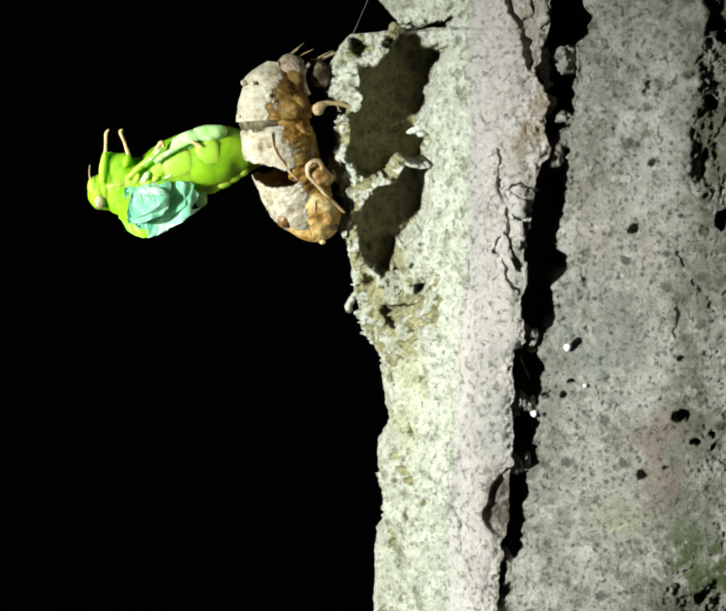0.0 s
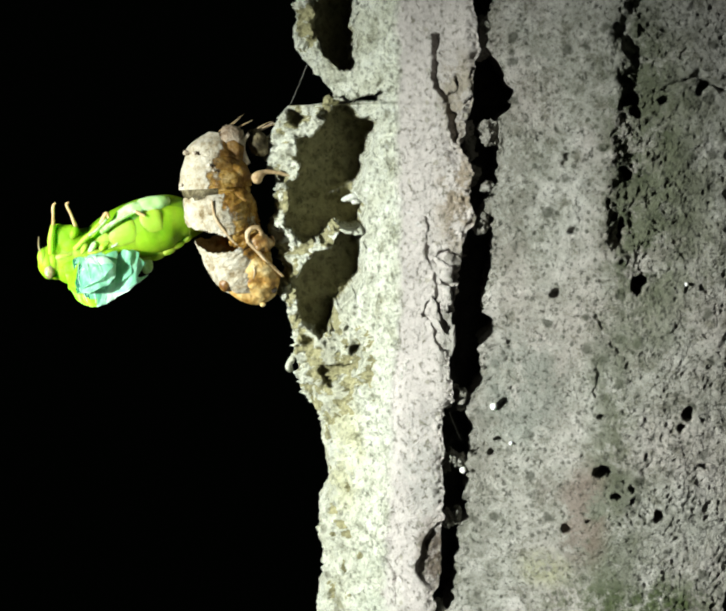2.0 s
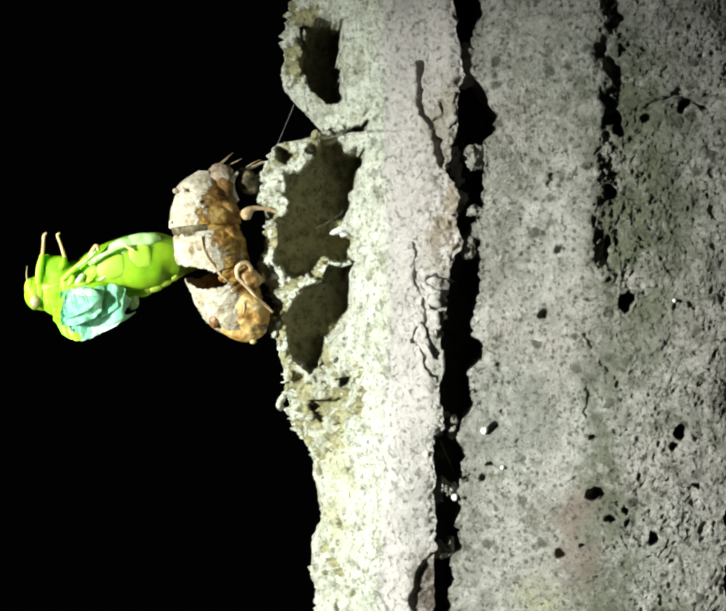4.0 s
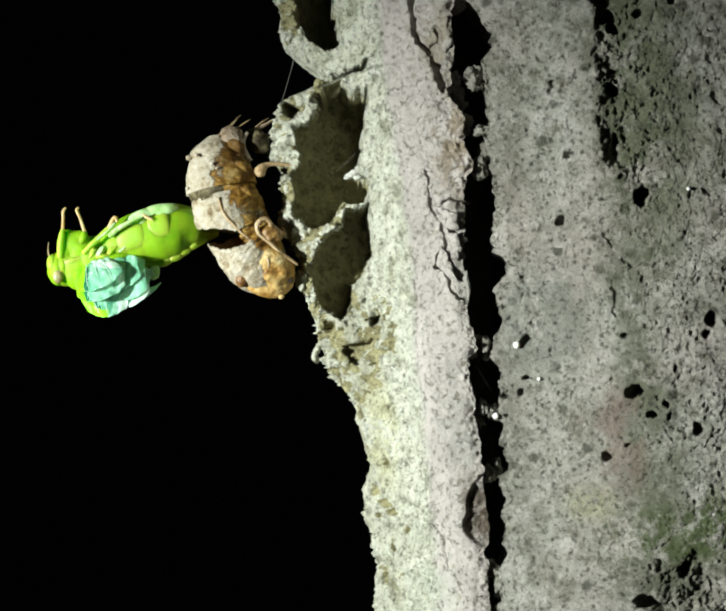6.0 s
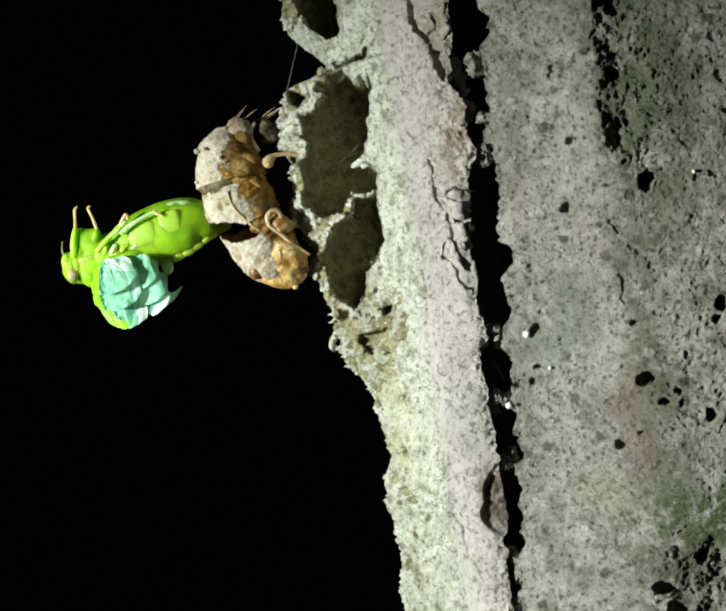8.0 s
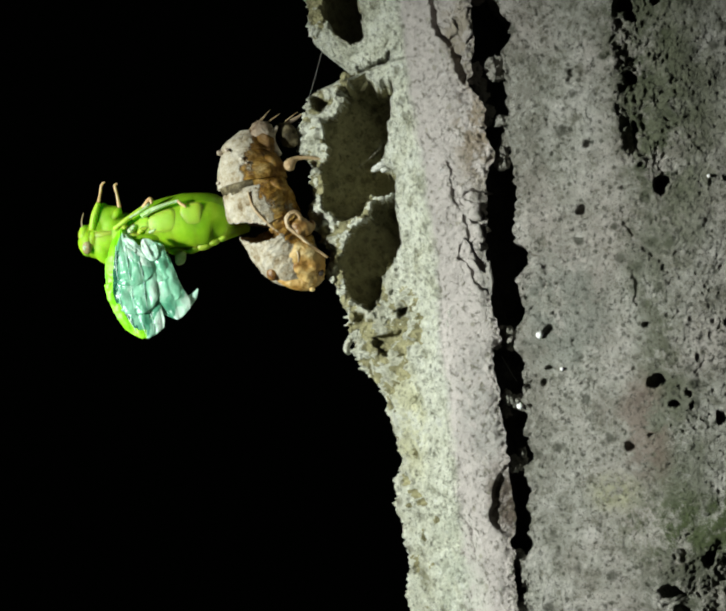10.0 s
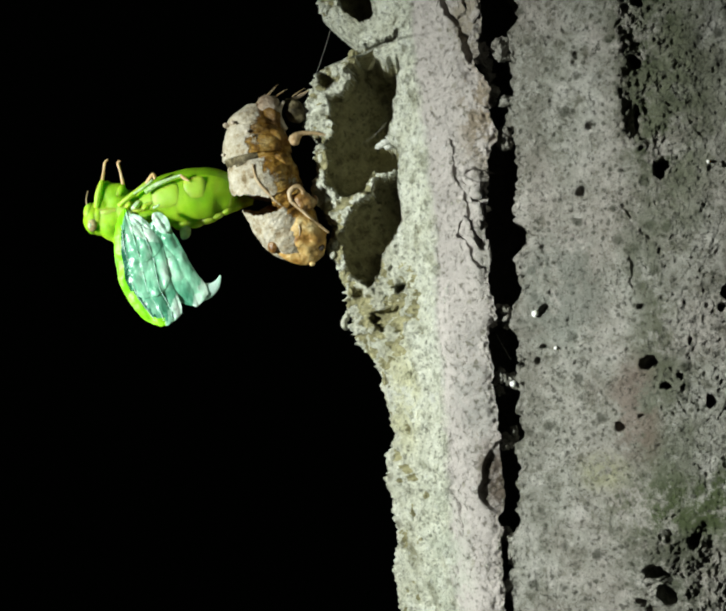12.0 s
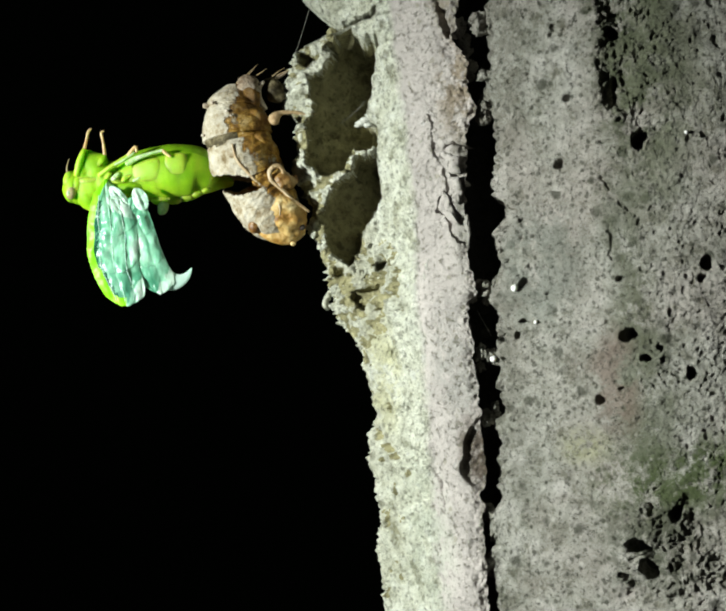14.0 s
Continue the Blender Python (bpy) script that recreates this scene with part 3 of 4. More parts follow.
def right_sheet():
    zc = Z[:, None]
    x0 = curve(CRACK_RIGHT, Z) + 0.9 * fbm(Z, Z * 0 + 3, 2.2, 140, 5, 0.68)
    x1 = curve(EDGE_RIGHT, Z) + 0.8 * fbm(Z, Z * 0 + 9, 3.0, 144, 5, 0.65)
    u = np.linspace(0, 1, 330)
    X = x0[:, None] + (x1 - x0)[:, None] * u
    Y = profile_soft(X)
    k = np.linspace(0, 1, 24)[1:]
    BX = x1[:, None] + 0.6 * np.sin(k * 6) - 2 * k
    BY = Y[:, -1:] + 44 * k
    e = np.linspace(1, 0, 14)[:-1]
    EX = x0[:, None] + 1.6 * np.sqrt(e) + 1.0 * fbm(zc + 0 * e, 14 * e + 0 * zc, 2.2, 150, 5, 0.65) * np.minimum(1, 5 * e)
    EY = Y[:, :1] + 15 * e
    X, Y = np.concatenate([EX, X, BX], 1), np.concatenate([EY, Y, BY], 1)
    front = np.concatenate([0 * e, 0 * u + 1, 0 * k])[None] * np.ones_like(X)
    S = across(X, Y)
    z = zc + 0 * X
    nx, ny = normals(X, Y)
    D = 0.8 * fbm(S, z, 12, 161) + 0.38 * fbm(S, z, 3.5, 163, 5, 0.6) + 0.13 * fbm(S, z, 0.9, 166, 3, 0.75)
    D += 0.10 * (grit(S, z, 0.8, 168) - 0.6) * (0.4 + vnoise(S / 6, z / 6, 169))
    # worn rough ground right of the ridge and beside the crack
    harsh = smooth(X + 2.5 * fbm(S, z, 6, 164), 24.5, 27) * smooth(X, 42, 34) + smooth(np.hypot((X - 14.5) / 4.5, (z + 4) / 9), 1.1, 0.4)
    D += front * harsh * (0.26 * fbm(S, z, 1.8, 167, 5, 0.7) + 0.09 * crumble(S, z))
    # a rough sunken patch low on the face
    sunk = inside(X + 1.4 * fbm(S, z, 3, 190, 4), z + 1.4 * fbm(z, S, 3, 191, 4), [(20.5, -52), (22.5, -42), (26, -39), (31, -39), (35, -42), (36, -52)])
    D -= front * smooth(sunk, -1.0, 1.5) * (0.9 + 1.6 * fbm(S, z, 2.2, 192, 6, 0.7))
    # the step behind the ridge, its foot rough and hollow
    w = X - curve(STEP, Z)[:, None] + 2.2 * fbm(S, z, 3.5, 170, 6, 0.68)
    D -= front * smooth(z, 9.5, 18) * smooth(w, -0.8, 2.0) * smooth(w, 8.5, 2.0) * (1.5 + 1.7 * fbm(S, z, 2.2, 172, 6, 0.62))
    for way, w in (([(24.7, 6.5), (25.5, 5.1), (26.8, 3.6), (28.2, 2.1)], 0.7), ([(24.9, -0.4), (25.0, -2.7), (24.7, -4.6)], 0.4),
                   ([(22, -40), (26, -42.0), (32, -41)], 0.9), ([(10.1, 6.4), (12.4, 4.4), (14.1, 2.1)], 0.25), ([(34, 38), (38, 39.5), (43, 38)], 0.9)):
        d = line_distance(X + 1.0 * fbm(S, z, 1.8, 174, 5, 0.65), z + 1.0 * fbm(z, S, 1.8, 175, 5, 0.65), way)
        D -= front * smooth(d, w * (0.3 + 1.1 * vnoise(S / 1.2, z / 1.2, 178)), 0.0) * 0.9 * vnoise(S / 1.4, z / 1.4, 177)
    D -= front * (pits(S, z, 2200, 175, 0.13, 0.42, 1.0, 0.6) + pits(S, z, 6500, 179, 0.12, 0.25, 1.1, 0.5) + pits(S, z, 260, 176, 0.35, 0.85, 0.45, 0.5))
    for n, (cx, cz, r, deep) in enumerate([(30.8, 11.3, 1.15, 6), (26.0, -15.4, 0.95, 5), (27.7, -18.8, 0.65, 4), (30.1, -17.5, 0.42, 3), (33.7, -21.4, 0.65, 4), (37.6, -6.7, 0.85, 4), (31.8, -13.1, 0.42, 3),
                                           (36.9, -8.7, 0.5, 3), (29.4, 36.6, 1.1, 4), (30.2, 34.8, 0.8, 3), (28.8, 26.5, 0.8, 3), (28.2, 19.6, 0.7, 3), (29.3, -40.4, 1.0, 5), (25.6, -7.3, 0.45, 2), (22.2, 18.7, 0.5, 1),
                                           (24.0, -44.6, 1.3, 5), (24.8, -47.9, 1.2, 5), (26.1, -39.2, 0.45, 3), (19.5, 9.6, 0.55, 2), (39.0, 38.2, 0.8, 3), (33.9, 36.6, 0.7, 2), (39.9, -14.2, 0.5, 2), (21.5, -48.5, 0.6, 4),
                                           (30.2, -19.4, 0.35, 2), (11.1, -13.5, 0.5, 3), (12.6, -6.2, 0.6, 2), (24.1, -22.5, 0.4, 2), (12.0, -11.5, 0.35, 2), (8.9, -13.8, 0.5, 3), (21.4, -23.8, 0.45, 2), (21.2, 28.5, 0.7, 0.7)]):
        D -= front * hole(X, z, cx, cz, r, deep, n)
    near = smooth((X - x0[:, None]) / (1.8 + 1.2 * fbm(z, S * 0.3, 4, 189)), 1.0, 0.0) * front
    D -= near * (0.5 + 1.4 * fbm(S, z, 1.8, 185, 6, 0.72) - 0.2 * grit(S, z, 0.9, 186))
    sign = 1 - 0.6 * (1 - front)
    m = len(e)
    for field in (nx, ny):
        field[:, :m + 4] = field[:, m + 5:m + 6].mean()
    D[:, :m] = np.convolve(D[:, m + 1], np.ones(7) / 7, "same")[:, None]
    sign[:, :m] = 1
    return sheet("cement_body", X + nx * D * sign, Y + ny * D * sign, z, [M_FRONT], post)


def crumble(s, z):
    """Sharp little crumbs and the gaps between them, about 0."""
    return grit(s, z, 1.1, 120) + 0.6 * grit(s, z, 0.55, 122) - 1.0


def far_lip():
    """The strip of cement behind the second crack, broken off below."""
    zs, us = np.arange(-2.5, 41, 0.4), np.linspace(0, 1, 40)
    x0 = curve([(41, 48.0), (38, 47.6), (29, 47.7), (18, 47.7), (8, 47.6), (2, 47.7), (-2.5, 48.2)], zs) + 0.7 * fbm(zs, zs * 0, 3.0, 240, 4, 0.6)
    X = x0[:, None] + us * (6.5 - 5.5 * smooth(zs, 8, -2.5))[:, None]
    z = zs[:, None] + 0 * X
    k = np.abs(2 * us - 0.8) ** 3
    Y = -16.0 + 9 * np.minimum(k, 1.4) + 0.9 * fbm(X, z, 3.0, 243, 4, 0.6) + 6 * smooth(z, 0.5, -2.5)
    sheet("broken_lip", X, Y, z, [M_FRONT], post)


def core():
    # added sheet closing the crack, coloured as dark as the shade in there
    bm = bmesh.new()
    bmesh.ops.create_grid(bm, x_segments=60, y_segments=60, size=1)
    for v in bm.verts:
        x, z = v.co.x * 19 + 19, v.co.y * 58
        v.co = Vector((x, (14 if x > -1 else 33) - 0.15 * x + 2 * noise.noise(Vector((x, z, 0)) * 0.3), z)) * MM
    part("crack_shade_sheet", bm, M_CRACK_SHADE, post)
    bm = bmesh.new()
    bmesh.ops.create_grid(bm, x_segments=8, y_segments=16, size=1)
    for v in bm.verts:
        x, z = v.co.x * 22 + 22, v.co.y * 58
        v.co = Vector((x, 43 + 0.8 * noise.noise(Vector((x, z, 5)) * 0.2), z)) * MM
    part("back_face", bm, M_FRONT, post)


left_sheet()
right_sheet()
far_lip()
core()


# ---- drawing plane of the insect: u to the right, v down, d towards the viewer ----
def sk(u, v, d=0.0):
    return Vector((-30.708 + 0.07503 * (u - 500) - 0.00877 * (v - 400), 22.0 - d, 16.419 - 0.00945 * (u - 500) - 0.07488 * (v - 400))) * MM


UNIT = 0.0755


def ball(bm, c, r, turn=0.0, slot=0, seg=18, rings=12, rough=0.0):
    """An ellipsoid; c in world, r = half sizes in mm along the drawing's u, v and depth."""
    m = Matrix.Translation(c) @ Matrix.Rotation(radians(turn + 7), 4, "Y") @ Matrix.Diagonal((r[0] * MM, r[2] * MM, r[1] * MM, 1))
    made = bmesh.ops.create_uvsphere(bm, u_segments=seg, v_segments=rings, radius=1, matrix=m)
    for v in made["verts"]:
        if rough:
            v.co += (v.co - c) * rough * noise.noise(v.co * 900)
        for f in v.link_faces:
            f.material_index = slot


def spline(pts, n):
    """Smooth curve through rows of numbers."""
    p = np.array([pts[0], *pts, pts[-1]], float)
    out = []
    for i in range(1, len(p) - 2):
        for k in range(n):
            t = k / n
            a, b, c, d = p[i - 1], p[i], p[i + 1], p[i + 2]
            out.append(0.5 * (2 * b + (c - a) * t + (2 * a - 5 * b + 4 * c - d) * t * t + (3 * b - a - 3 * c + d) * t**3))
    out.append(p[-2])
    return out


def loft(bm, rows, sides=14, n=4, slot=None, flat=1.0, gap=None, rough=0.0, caps=True, dust=None):
    """A tube along rows of (u, v, d, radius), radius in mm. slot(angle, way) picks the material; gap(angle, way) leaves faces out."""
    ks = spline(rows, n)
    layer = bm.verts.layers.float.new("dust") if dust else None
    centres = [sk(*k[:3]) for k in ks]
    rings = []
    for i, (k, c) in enumerate(zip(ks, centres)):
        along = (centres[min(i + 1, len(ks) - 1)] - centres[max(i - 1, 0)]).normalized()
        side = along.cross(Vector((0, 1, 0))).normalized()
        out = side.cross(along)
        ring = []
        for j in range(sides):
            a = 2 * math.pi * j / sides
            o = side * math.cos(a) + out * math.sin(a) * flat
            r = max(k[3], 0.02) * (1 + rough * noise.noise((c + o * 0.003) * 600) + 0.5 * rough * noise.noise((c + o * 0.003) * 1900))
            ring.append(bm.verts.new(c + o * r * MM))
            if dust:
                ring[-1][layer] = dust(a, i / (len(ks) - 1))
        rings.append(ring)
    for i, (p, q) in enumerate(zip(rings, rings[1:])):
        for j in range(sides):
            a, w = 2 * math.pi * (j + 0.5) / sides, i / (len(rings) - 1)
            if gap and gap(a, w):
                continue
            f = bm.faces.new((p[j], p[(j + 1) % sides], q[(j + 1) % sides], q[j]))
            f.material_index = slot(a, w) if slot else 0
    if caps:
        bm.faces.new(rings[0][::-1])
        bm.faces.new(rings[-1])
    return rings


# ---- the empty husk ----
def shell(ob):
    """Gives an open skin its thickness."""
    m = ob.modifiers.new("thick", "SOLIDIFY")
    m.thickness, m.offset = 0.2 * MM, -1
    return ob


def husk():
    thing = new("cicada_husk")
    tagged(thing, "empty amber cicada husk with dusty back, clinging to the post", "insect husk")
    spine = [(511, 186, 1.2, 1.6), (511, 206, 1.2, 3.3), (510, 234, 1.3, 4.7), (513, 268, 1.5, 5.3), (518, 304, 1.6, 5.6), (527, 340, 1.7, 5.7), (543, 378, 1.7, 5.4), (563, 416, 1.7, 5.2), (586, 452, 1.7, 5.0), (608, 480, 1.6, 4.1), (632, 504, 1.5, 1.8)]
    ks = spline(spine, 8)

    def back(a, w):
        # the side of the tube away from the post is the dusty back
        return min(1.0, max(0.0, 0.5 + 1.1 * (-math.cos(a) * 0.95 - 0.16 * math.sin(a) - 0.16)))

    def open_slit(a, w):
        return w > 1.0 - 0.46 * max(0, -math.cos(a)) ** 0.8 + 0.05 * noise.noise(Vector((a * 4, w * 8, 1)))

    for n, (a, b) in enumerate(((0, 16), (15, 31), (34, 51))):
        rows = [list(k) for k in ks[a:b + 1]]
        m = len(rows) - 1
        for j, r in enumerate(rows):
            r[3] *= 0.93 + 0.09 * j / m + 0.03 * math.sin(math.pi * j / m)
        bm = bmesh.new()
        loft(bm, rows, 96, 5, None, 0.95, gap=open_slit if n == 2 else None, rough=0.05, caps=n < 2, dust=(lambda a, w: back(a, w) + 0.22) if n == 2 else back)
        ob = part("abdomen_segment", bm, M_HUSK, thing)
        if n == 2:
            shell(ob)
    bm = bmesh.new()
    loft(bm, [[*k[:3], k[3] * 0.93] for k in ks[28:38]], 60, 4, lambda a, w: 0 if -math.cos(a) - 0.25 * math.sin(a) > 0.10 else 1, 0.95, rough=0.12)
    part("joint_skin", bm, [M_BAND, M_HUSK], thing, "dark dull skin between two segments")
    # the belly side that joins abdomen and thorax past the slit
    bm = bmesh.new()
    loft(bm, [[*k[:3], k[3] * 0.96] for k in ks[42:66]], 80, 3, None, 0.95, gap=lambda a, w: math.cos(a) < 0.12 + 0.25 * noise.noise(Vector((a * 3, w * 7, 8))), rough=0.08, caps=False, dust=lambda a, w: 0.0)
    shell(part("belly_shell", bm, M_HUSK, thing))
    # thorax and head shell, open where the insect comes out
    bm = bmesh.new()
    rows = [list(k) for k in ks[49:]]

    def torn(a, w):
        ragged = 0.05 * noise.noise(Vector((a * 2, w * 9, 4))) + 0.03 * noise.noise(Vector((a * 7, w * 40, 4)))
        return w < 0.08 + 0.17 * max(0, -math.sin(a)) - 0.08 * max(0, -math.cos(a)) + ragged

    def muddy(a, w):
        face = min(1, max(0, (w - 0.68 + 0.18 * math.cos(a)) / 0.12))
        return (back(a, w) + 0.7 * max(0, -math.sin(a) * 0.85 - math.cos(a) * 0.45)) * (1 - 0.9 * face)

    loft(bm, rows, 120, 9, None, 1.0, gap=torn, rough=0.06, caps=False, dust=muddy)
    body = shell(part("thorax_shell", bm, M_HUSK, thing))
    # the golden face
    bm = bmesh.new()
    loft(bm, [(590, 430, 5.3, 0.8), (608, 448, 5.0, 2.5), (626, 472, 4.2, 3.0), (642, 496, 3.2, 2.2), (654, 512, 2.6, 0.7)], 48, 10, None, 0.62, rough=0.22)
    part("face_plate", bm, M_GOLD, body, "golden translucent face plate")
    for k in range(6):
        bm = bmesh.new()
        loft(bm, [(604 + 8 * k, 438 + 10 * k, 6.2 - 0.4 * k, 0.08), (614 + 7 * k, 456 + 8 * k, 6.55 - 0.5 * k, 0.16), (612 + 7 * k, 478 + 5 * k, 5.9 - 0.6 * k, 0.08)], 8, 4, None, 0.6)
        part("face_ridge", bm, M_STRAW, body)
    for u, v, d, r in ((557, 492, 4.2, 1.05),):
        bm = bmesh.new()
        ball(bm, sk(u, v, d), (r, r * 1.2, r))
        part("eye", bm, M_AMBER, body, "glassy straw-coloured empty eye")
    for u, v, d, r in ((657, 494, 4.0, 0.6),):
        bm = bmesh.new()
        ball(bm, sk(u, v, d), (r, r, r * 0.6), rough=0.2)
        part("dark_spot", bm, M_DARK, body)
    bm = bmesh.new()
    loft(bm, [(562, 500, 3.6, 0.4), (590, 510, 3.4, 1.1), (618, 513, 3.0, 1.3), (642, 510, 2.6, 1.0), (660, 502, 2.2, 0.4)], 24, 7, None, 0.9, rough=0.15)
    part("lower_lip", bm, M_GOLD, body)
    bm = bmesh.new()
    ball(bm, sk(637, 528, 3.2), (0.48, 0.42, 0.42), rough=0.2)
    part("mouth_tip", bm, M_GOLD, body)
    bm = bmesh.new()
    loft(bm, [(514, 322, 7.0, 0.10), (518, 338, 7.1, 0.18), (526, 358, 7.1, 0.26), (544, 379, 6.9, 0.26), (564, 400, 6.5, 0.24), (584, 416, 5.9, 0.12)], 8, 5)
    part("belly_seam", bm, M_STRAW, thing)
    legs = [
        ("front_leg", [(612, 410, 5.6, 0.30), (597, 399, 6.0, 0.36), (592, 384, 6.2, 0.38), (600, 370, 6.2, 0.36), (612, 368, 6.0, 0.34), (620, 378, 5.8, 0.3), (618, 392, 5.6, 0.2)], M_STRAW),
        ("front_leg", [(592, 397, 6.2, 0.30), (615, 415, 5.9, 0.30), (640, 438, 5.6, 0.26), (674, 463, 5.0, 0.18)], M_STRAW),
        ("front_leg", [(604, 392, 5.0, 1.0), (616, 398, 5.2, 1.4), (632, 400, 4.8, 1.2), (642, 394, 4.2, 0.6), (640, 384, 4.0, 0.3)], M_AMBER),
        ("front_thigh", [(572, 350, 3.6, 0.7), (588, 372, 4.0, 1.5), (602, 396, 4.0, 1.6), (618, 420, 3.8, 0.9)], M_HUSK),
        ("middle_thigh", [(536, 246, 4.4, 0.6), (554, 258, 4.4, 1.3), (572, 268, 3.8, 1.2), (590, 268, 3.6, 0.5)], M_HUSK),
        ("middle_thigh", [(544, 292, 4.6, 0.6), (564, 304, 4.3, 1.4), (582, 326, 3.8, 1.3), (594, 350, 3.4, 0.5)], M_HUSK),
        ("middle_leg", [(592, 272, 5.0, 0.5), (599, 268, 5.2, 0.85), (607, 259, 5.2, 0.6), (618, 253, 5.0, 0.34), (640, 252, 4.8, 0.28), (662, 255, 4.6, 0.24), (686, 255, 4.2, 0.14)], M_STRAW),
        ("middle_claw", [(668, 254, 4.5, 0.2), (676, 249, 4.4, 0.15), (684, 250, 4.2, 0.08)], M_STRAW),
        ("hind_leg", [(574, 181, 2.6, 0.25), (564, 196, 2.9, 0.5), (562, 212, 3.0, 0.62), (568, 228, 2.9, 0.6), (580, 241, 2.6, 0.3)], M_DUST),
        ("hind_leg", [(576, 176, 0.6, 0.6), (590, 190, 1.2, 1.5), (600, 206, 1.4, 1.6), (612, 220, 1.2, 0.6)], M_BAND),
        ("hind_thigh", [(532, 194, 3.2, 0.5), (545, 208, 3.4, 1.3), (552, 230, 3.4, 1.3), (554, 248, 3.4, 0.5)], M_HUSK),
        ("hind_shin", [(572, 180, 0.8, 0.3), (590, 172, 0.4, 0.3), (606, 164, 0.0, 0.25), (622, 152, 0, 0.15)], M_DULL),
    ]
    for name, rows, mat in legs:
        bm = bmesh.new()
        loft(bm, rows, 18, 7, None, 0.9, rough=0.3)
        part(name, bm, mat, thing)
    for u, v, u2, v2 in ((519, 183, 560, 142), (530, 178, 552, 152), (548, 172, 580, 152), (556, 168, 572, 158), (512, 184, 528, 168), (590, 168, 618, 150), (600, 166, 626, 156)):
        bm = bmesh.new()
        loft(bm, [(u, v, 1.5, 0.07), ((u + u2) / 2, (v + v2) / 2 - 1, 1.7, 0.055), (u2, v2, 1.8, 0.025)], 6, 3)
        part("tail_bristle", bm, M_STRAW, thing)
    bm = bmesh.new()
    loft(bm, [(522, 178, 1.6, 0.8), (536, 186, 2.4, 1.7), (546, 204, 2.8, 1.7), (546, 226, 3.2, 0.8)], 16, 6, None, 0.8, rough=0.3)
    part("tail_tip", bm, M_DULL, thing)
    for u, v, d, r in ((450, 234, 3.0, 0.55), (470, 232, 5.2, 0.4), (448, 300, 4.4, 0.35), (502, 252, 6.6, 0.3), (512, 262, 6.7, 0.26)):
        bm = bmesh.new()
        ball(bm, sk(u, v, d), (r, r * 0.8, r), rough=0.3)
        part("dirt_crumb", bm, M_DUST, thing)
    return thing


# ---- the green cicada ----
PIVOT = sk(492, 390)


def shift(bm):
    bmesh.ops.translate(bm, verts=bm.verts[:], vec=-PIVOT)
    return bm


def cicada():
    thing = new("cicada")
    tagged(thing, "freshly moulted lime-green cicada hanging out of its husk, wings unfolding", "cicada")

    def tube(name, rows, mat, parent=thing, sides=12, n=5, flat=1.0, rough=0.0, label="", slot=None):
        bm = bmesh.new()
        loft(bm, rows, sides, n, slot, flat, rough=rough)
        return part(name, shift(bm), mat, parent, label)

    def blob(name, u, v, d, r, mat, turn=0, parent=thing, rough=0.05, label=""):
        bm = bmesh.new()
        ball(bm, sk(u, v, d), r, turn, rough=rough, seg=24, rings=16)
        return part(name, shift(bm), mat, parent, label)

    # abdomen in ringed segments
    spine = [(258, 390, 0, 3.0), (295, 382, 0, 3.9), (340, 376, 0, 4.45), (390, 373, 0, 4.65), (430, 373, 0, 4.1), (460, 382, 0, 2.8), (482, 389, -0.3, 1.5), (502, 394, -0.8, 0.5)]
    ks = spline(spine, 6)
    for a in range(0, 40, 6):
        rows = [list(k) for k in ks[a:a + 8]]
        if len(rows) < 3:
            continue
        for j, r in enumerate(rows):
            r[3] *= 1.0 + 0.012 * math.sin(math.pi * j / (len(rows) - 1))
        tube("abdomen_segment", rows, [M_LIME, M_DEEP], sides=36, n=3, slot=lambda q, w: 1 if math.cos(q) > 0.62 else 0, rough=0.015)
    for rows, fl in (([(292, 378, 3.4, 0.7), (304, 377, 3.75, 1.5), (328, 374, 4.0, 1.8), (350, 370, 4.12, 1.7), (362, 368, 3.9, 1.0)], 0.3), ([(366, 364, 3.9, 1.2), (371, 364, 4.22, 1.8), (390, 362, 4.34, 1.9), (406, 361, 4.22, 1.8), (411, 361, 3.8, 1.2)], 0.25)):
        tube("belly_plate", rows, M_BELLY, sides=28, n=7, flat=fl, rough=0.03)
    for u, v, a, b, turn in ((352, 436, 20, 8, -4), (380, 434, 18, 8, -8), (406, 429, 16, 7, -14), (428, 422, 14, 6, -20), (448, 414, 11, 5, -28)):
        part("side_scale", petal(u, v - 2, 1.4, a * 1.1, b * 1.4, turn, 0.8, 0.1, u), M_BELLY, thing)
    part("side_lobe", petal(356, 450, 1.7, 12, 17, 20, 0.6, 0.2, 2.0), M_PALE, thing)
    # thorax, neck and collar, grown together
    bm = bmesh.new()
    for u, v, d, r, turn in ((244, 396, 0, (4.6, 3.7, 3.7), 8), (204, 402, 0, (4.2, 3.3, 3.3), 0), (172, 404, 0, (2.4, 2.9, 2.9), 10), (190, 424, 0.9, (1.9, 2.6, 2.0), -28), (208, 446, 0.8, (1.4, 2.2, 1.5), -32),
                             (206, 360, 1.9, (2.4, 2.2, 1.4), 10), (221, 353, 2.0, (1.3, 1.5, 1.2), 0), (192, 350, 2.1, (1.1, 1.9, 1.1), 18), (184, 372, 2.0, (1.1, 2.0, 1.2), 15), (214, 372, 2.0, (2.0, 2.0, 1.4), 0), (262, 402, 2.2, (2.6, 1.5, 1.4), 0), (294, 404, 2.0, (2.4, 1.3, 1.6), 0)):
        ball(bm, sk(u, v, d), r, turn)
    thorax = part("thorax", shift(bm), M_LIME, thing)
    m = thorax.modifiers.new("grown", "REMESH")
    m.mode, m.voxel_size, m.use_smooth_shade = "VOXEL", 0.00016, True
    m = thorax.modifiers.new("soft", "SMOOTH")
    m.factor, m.iterations = 0.5, 14
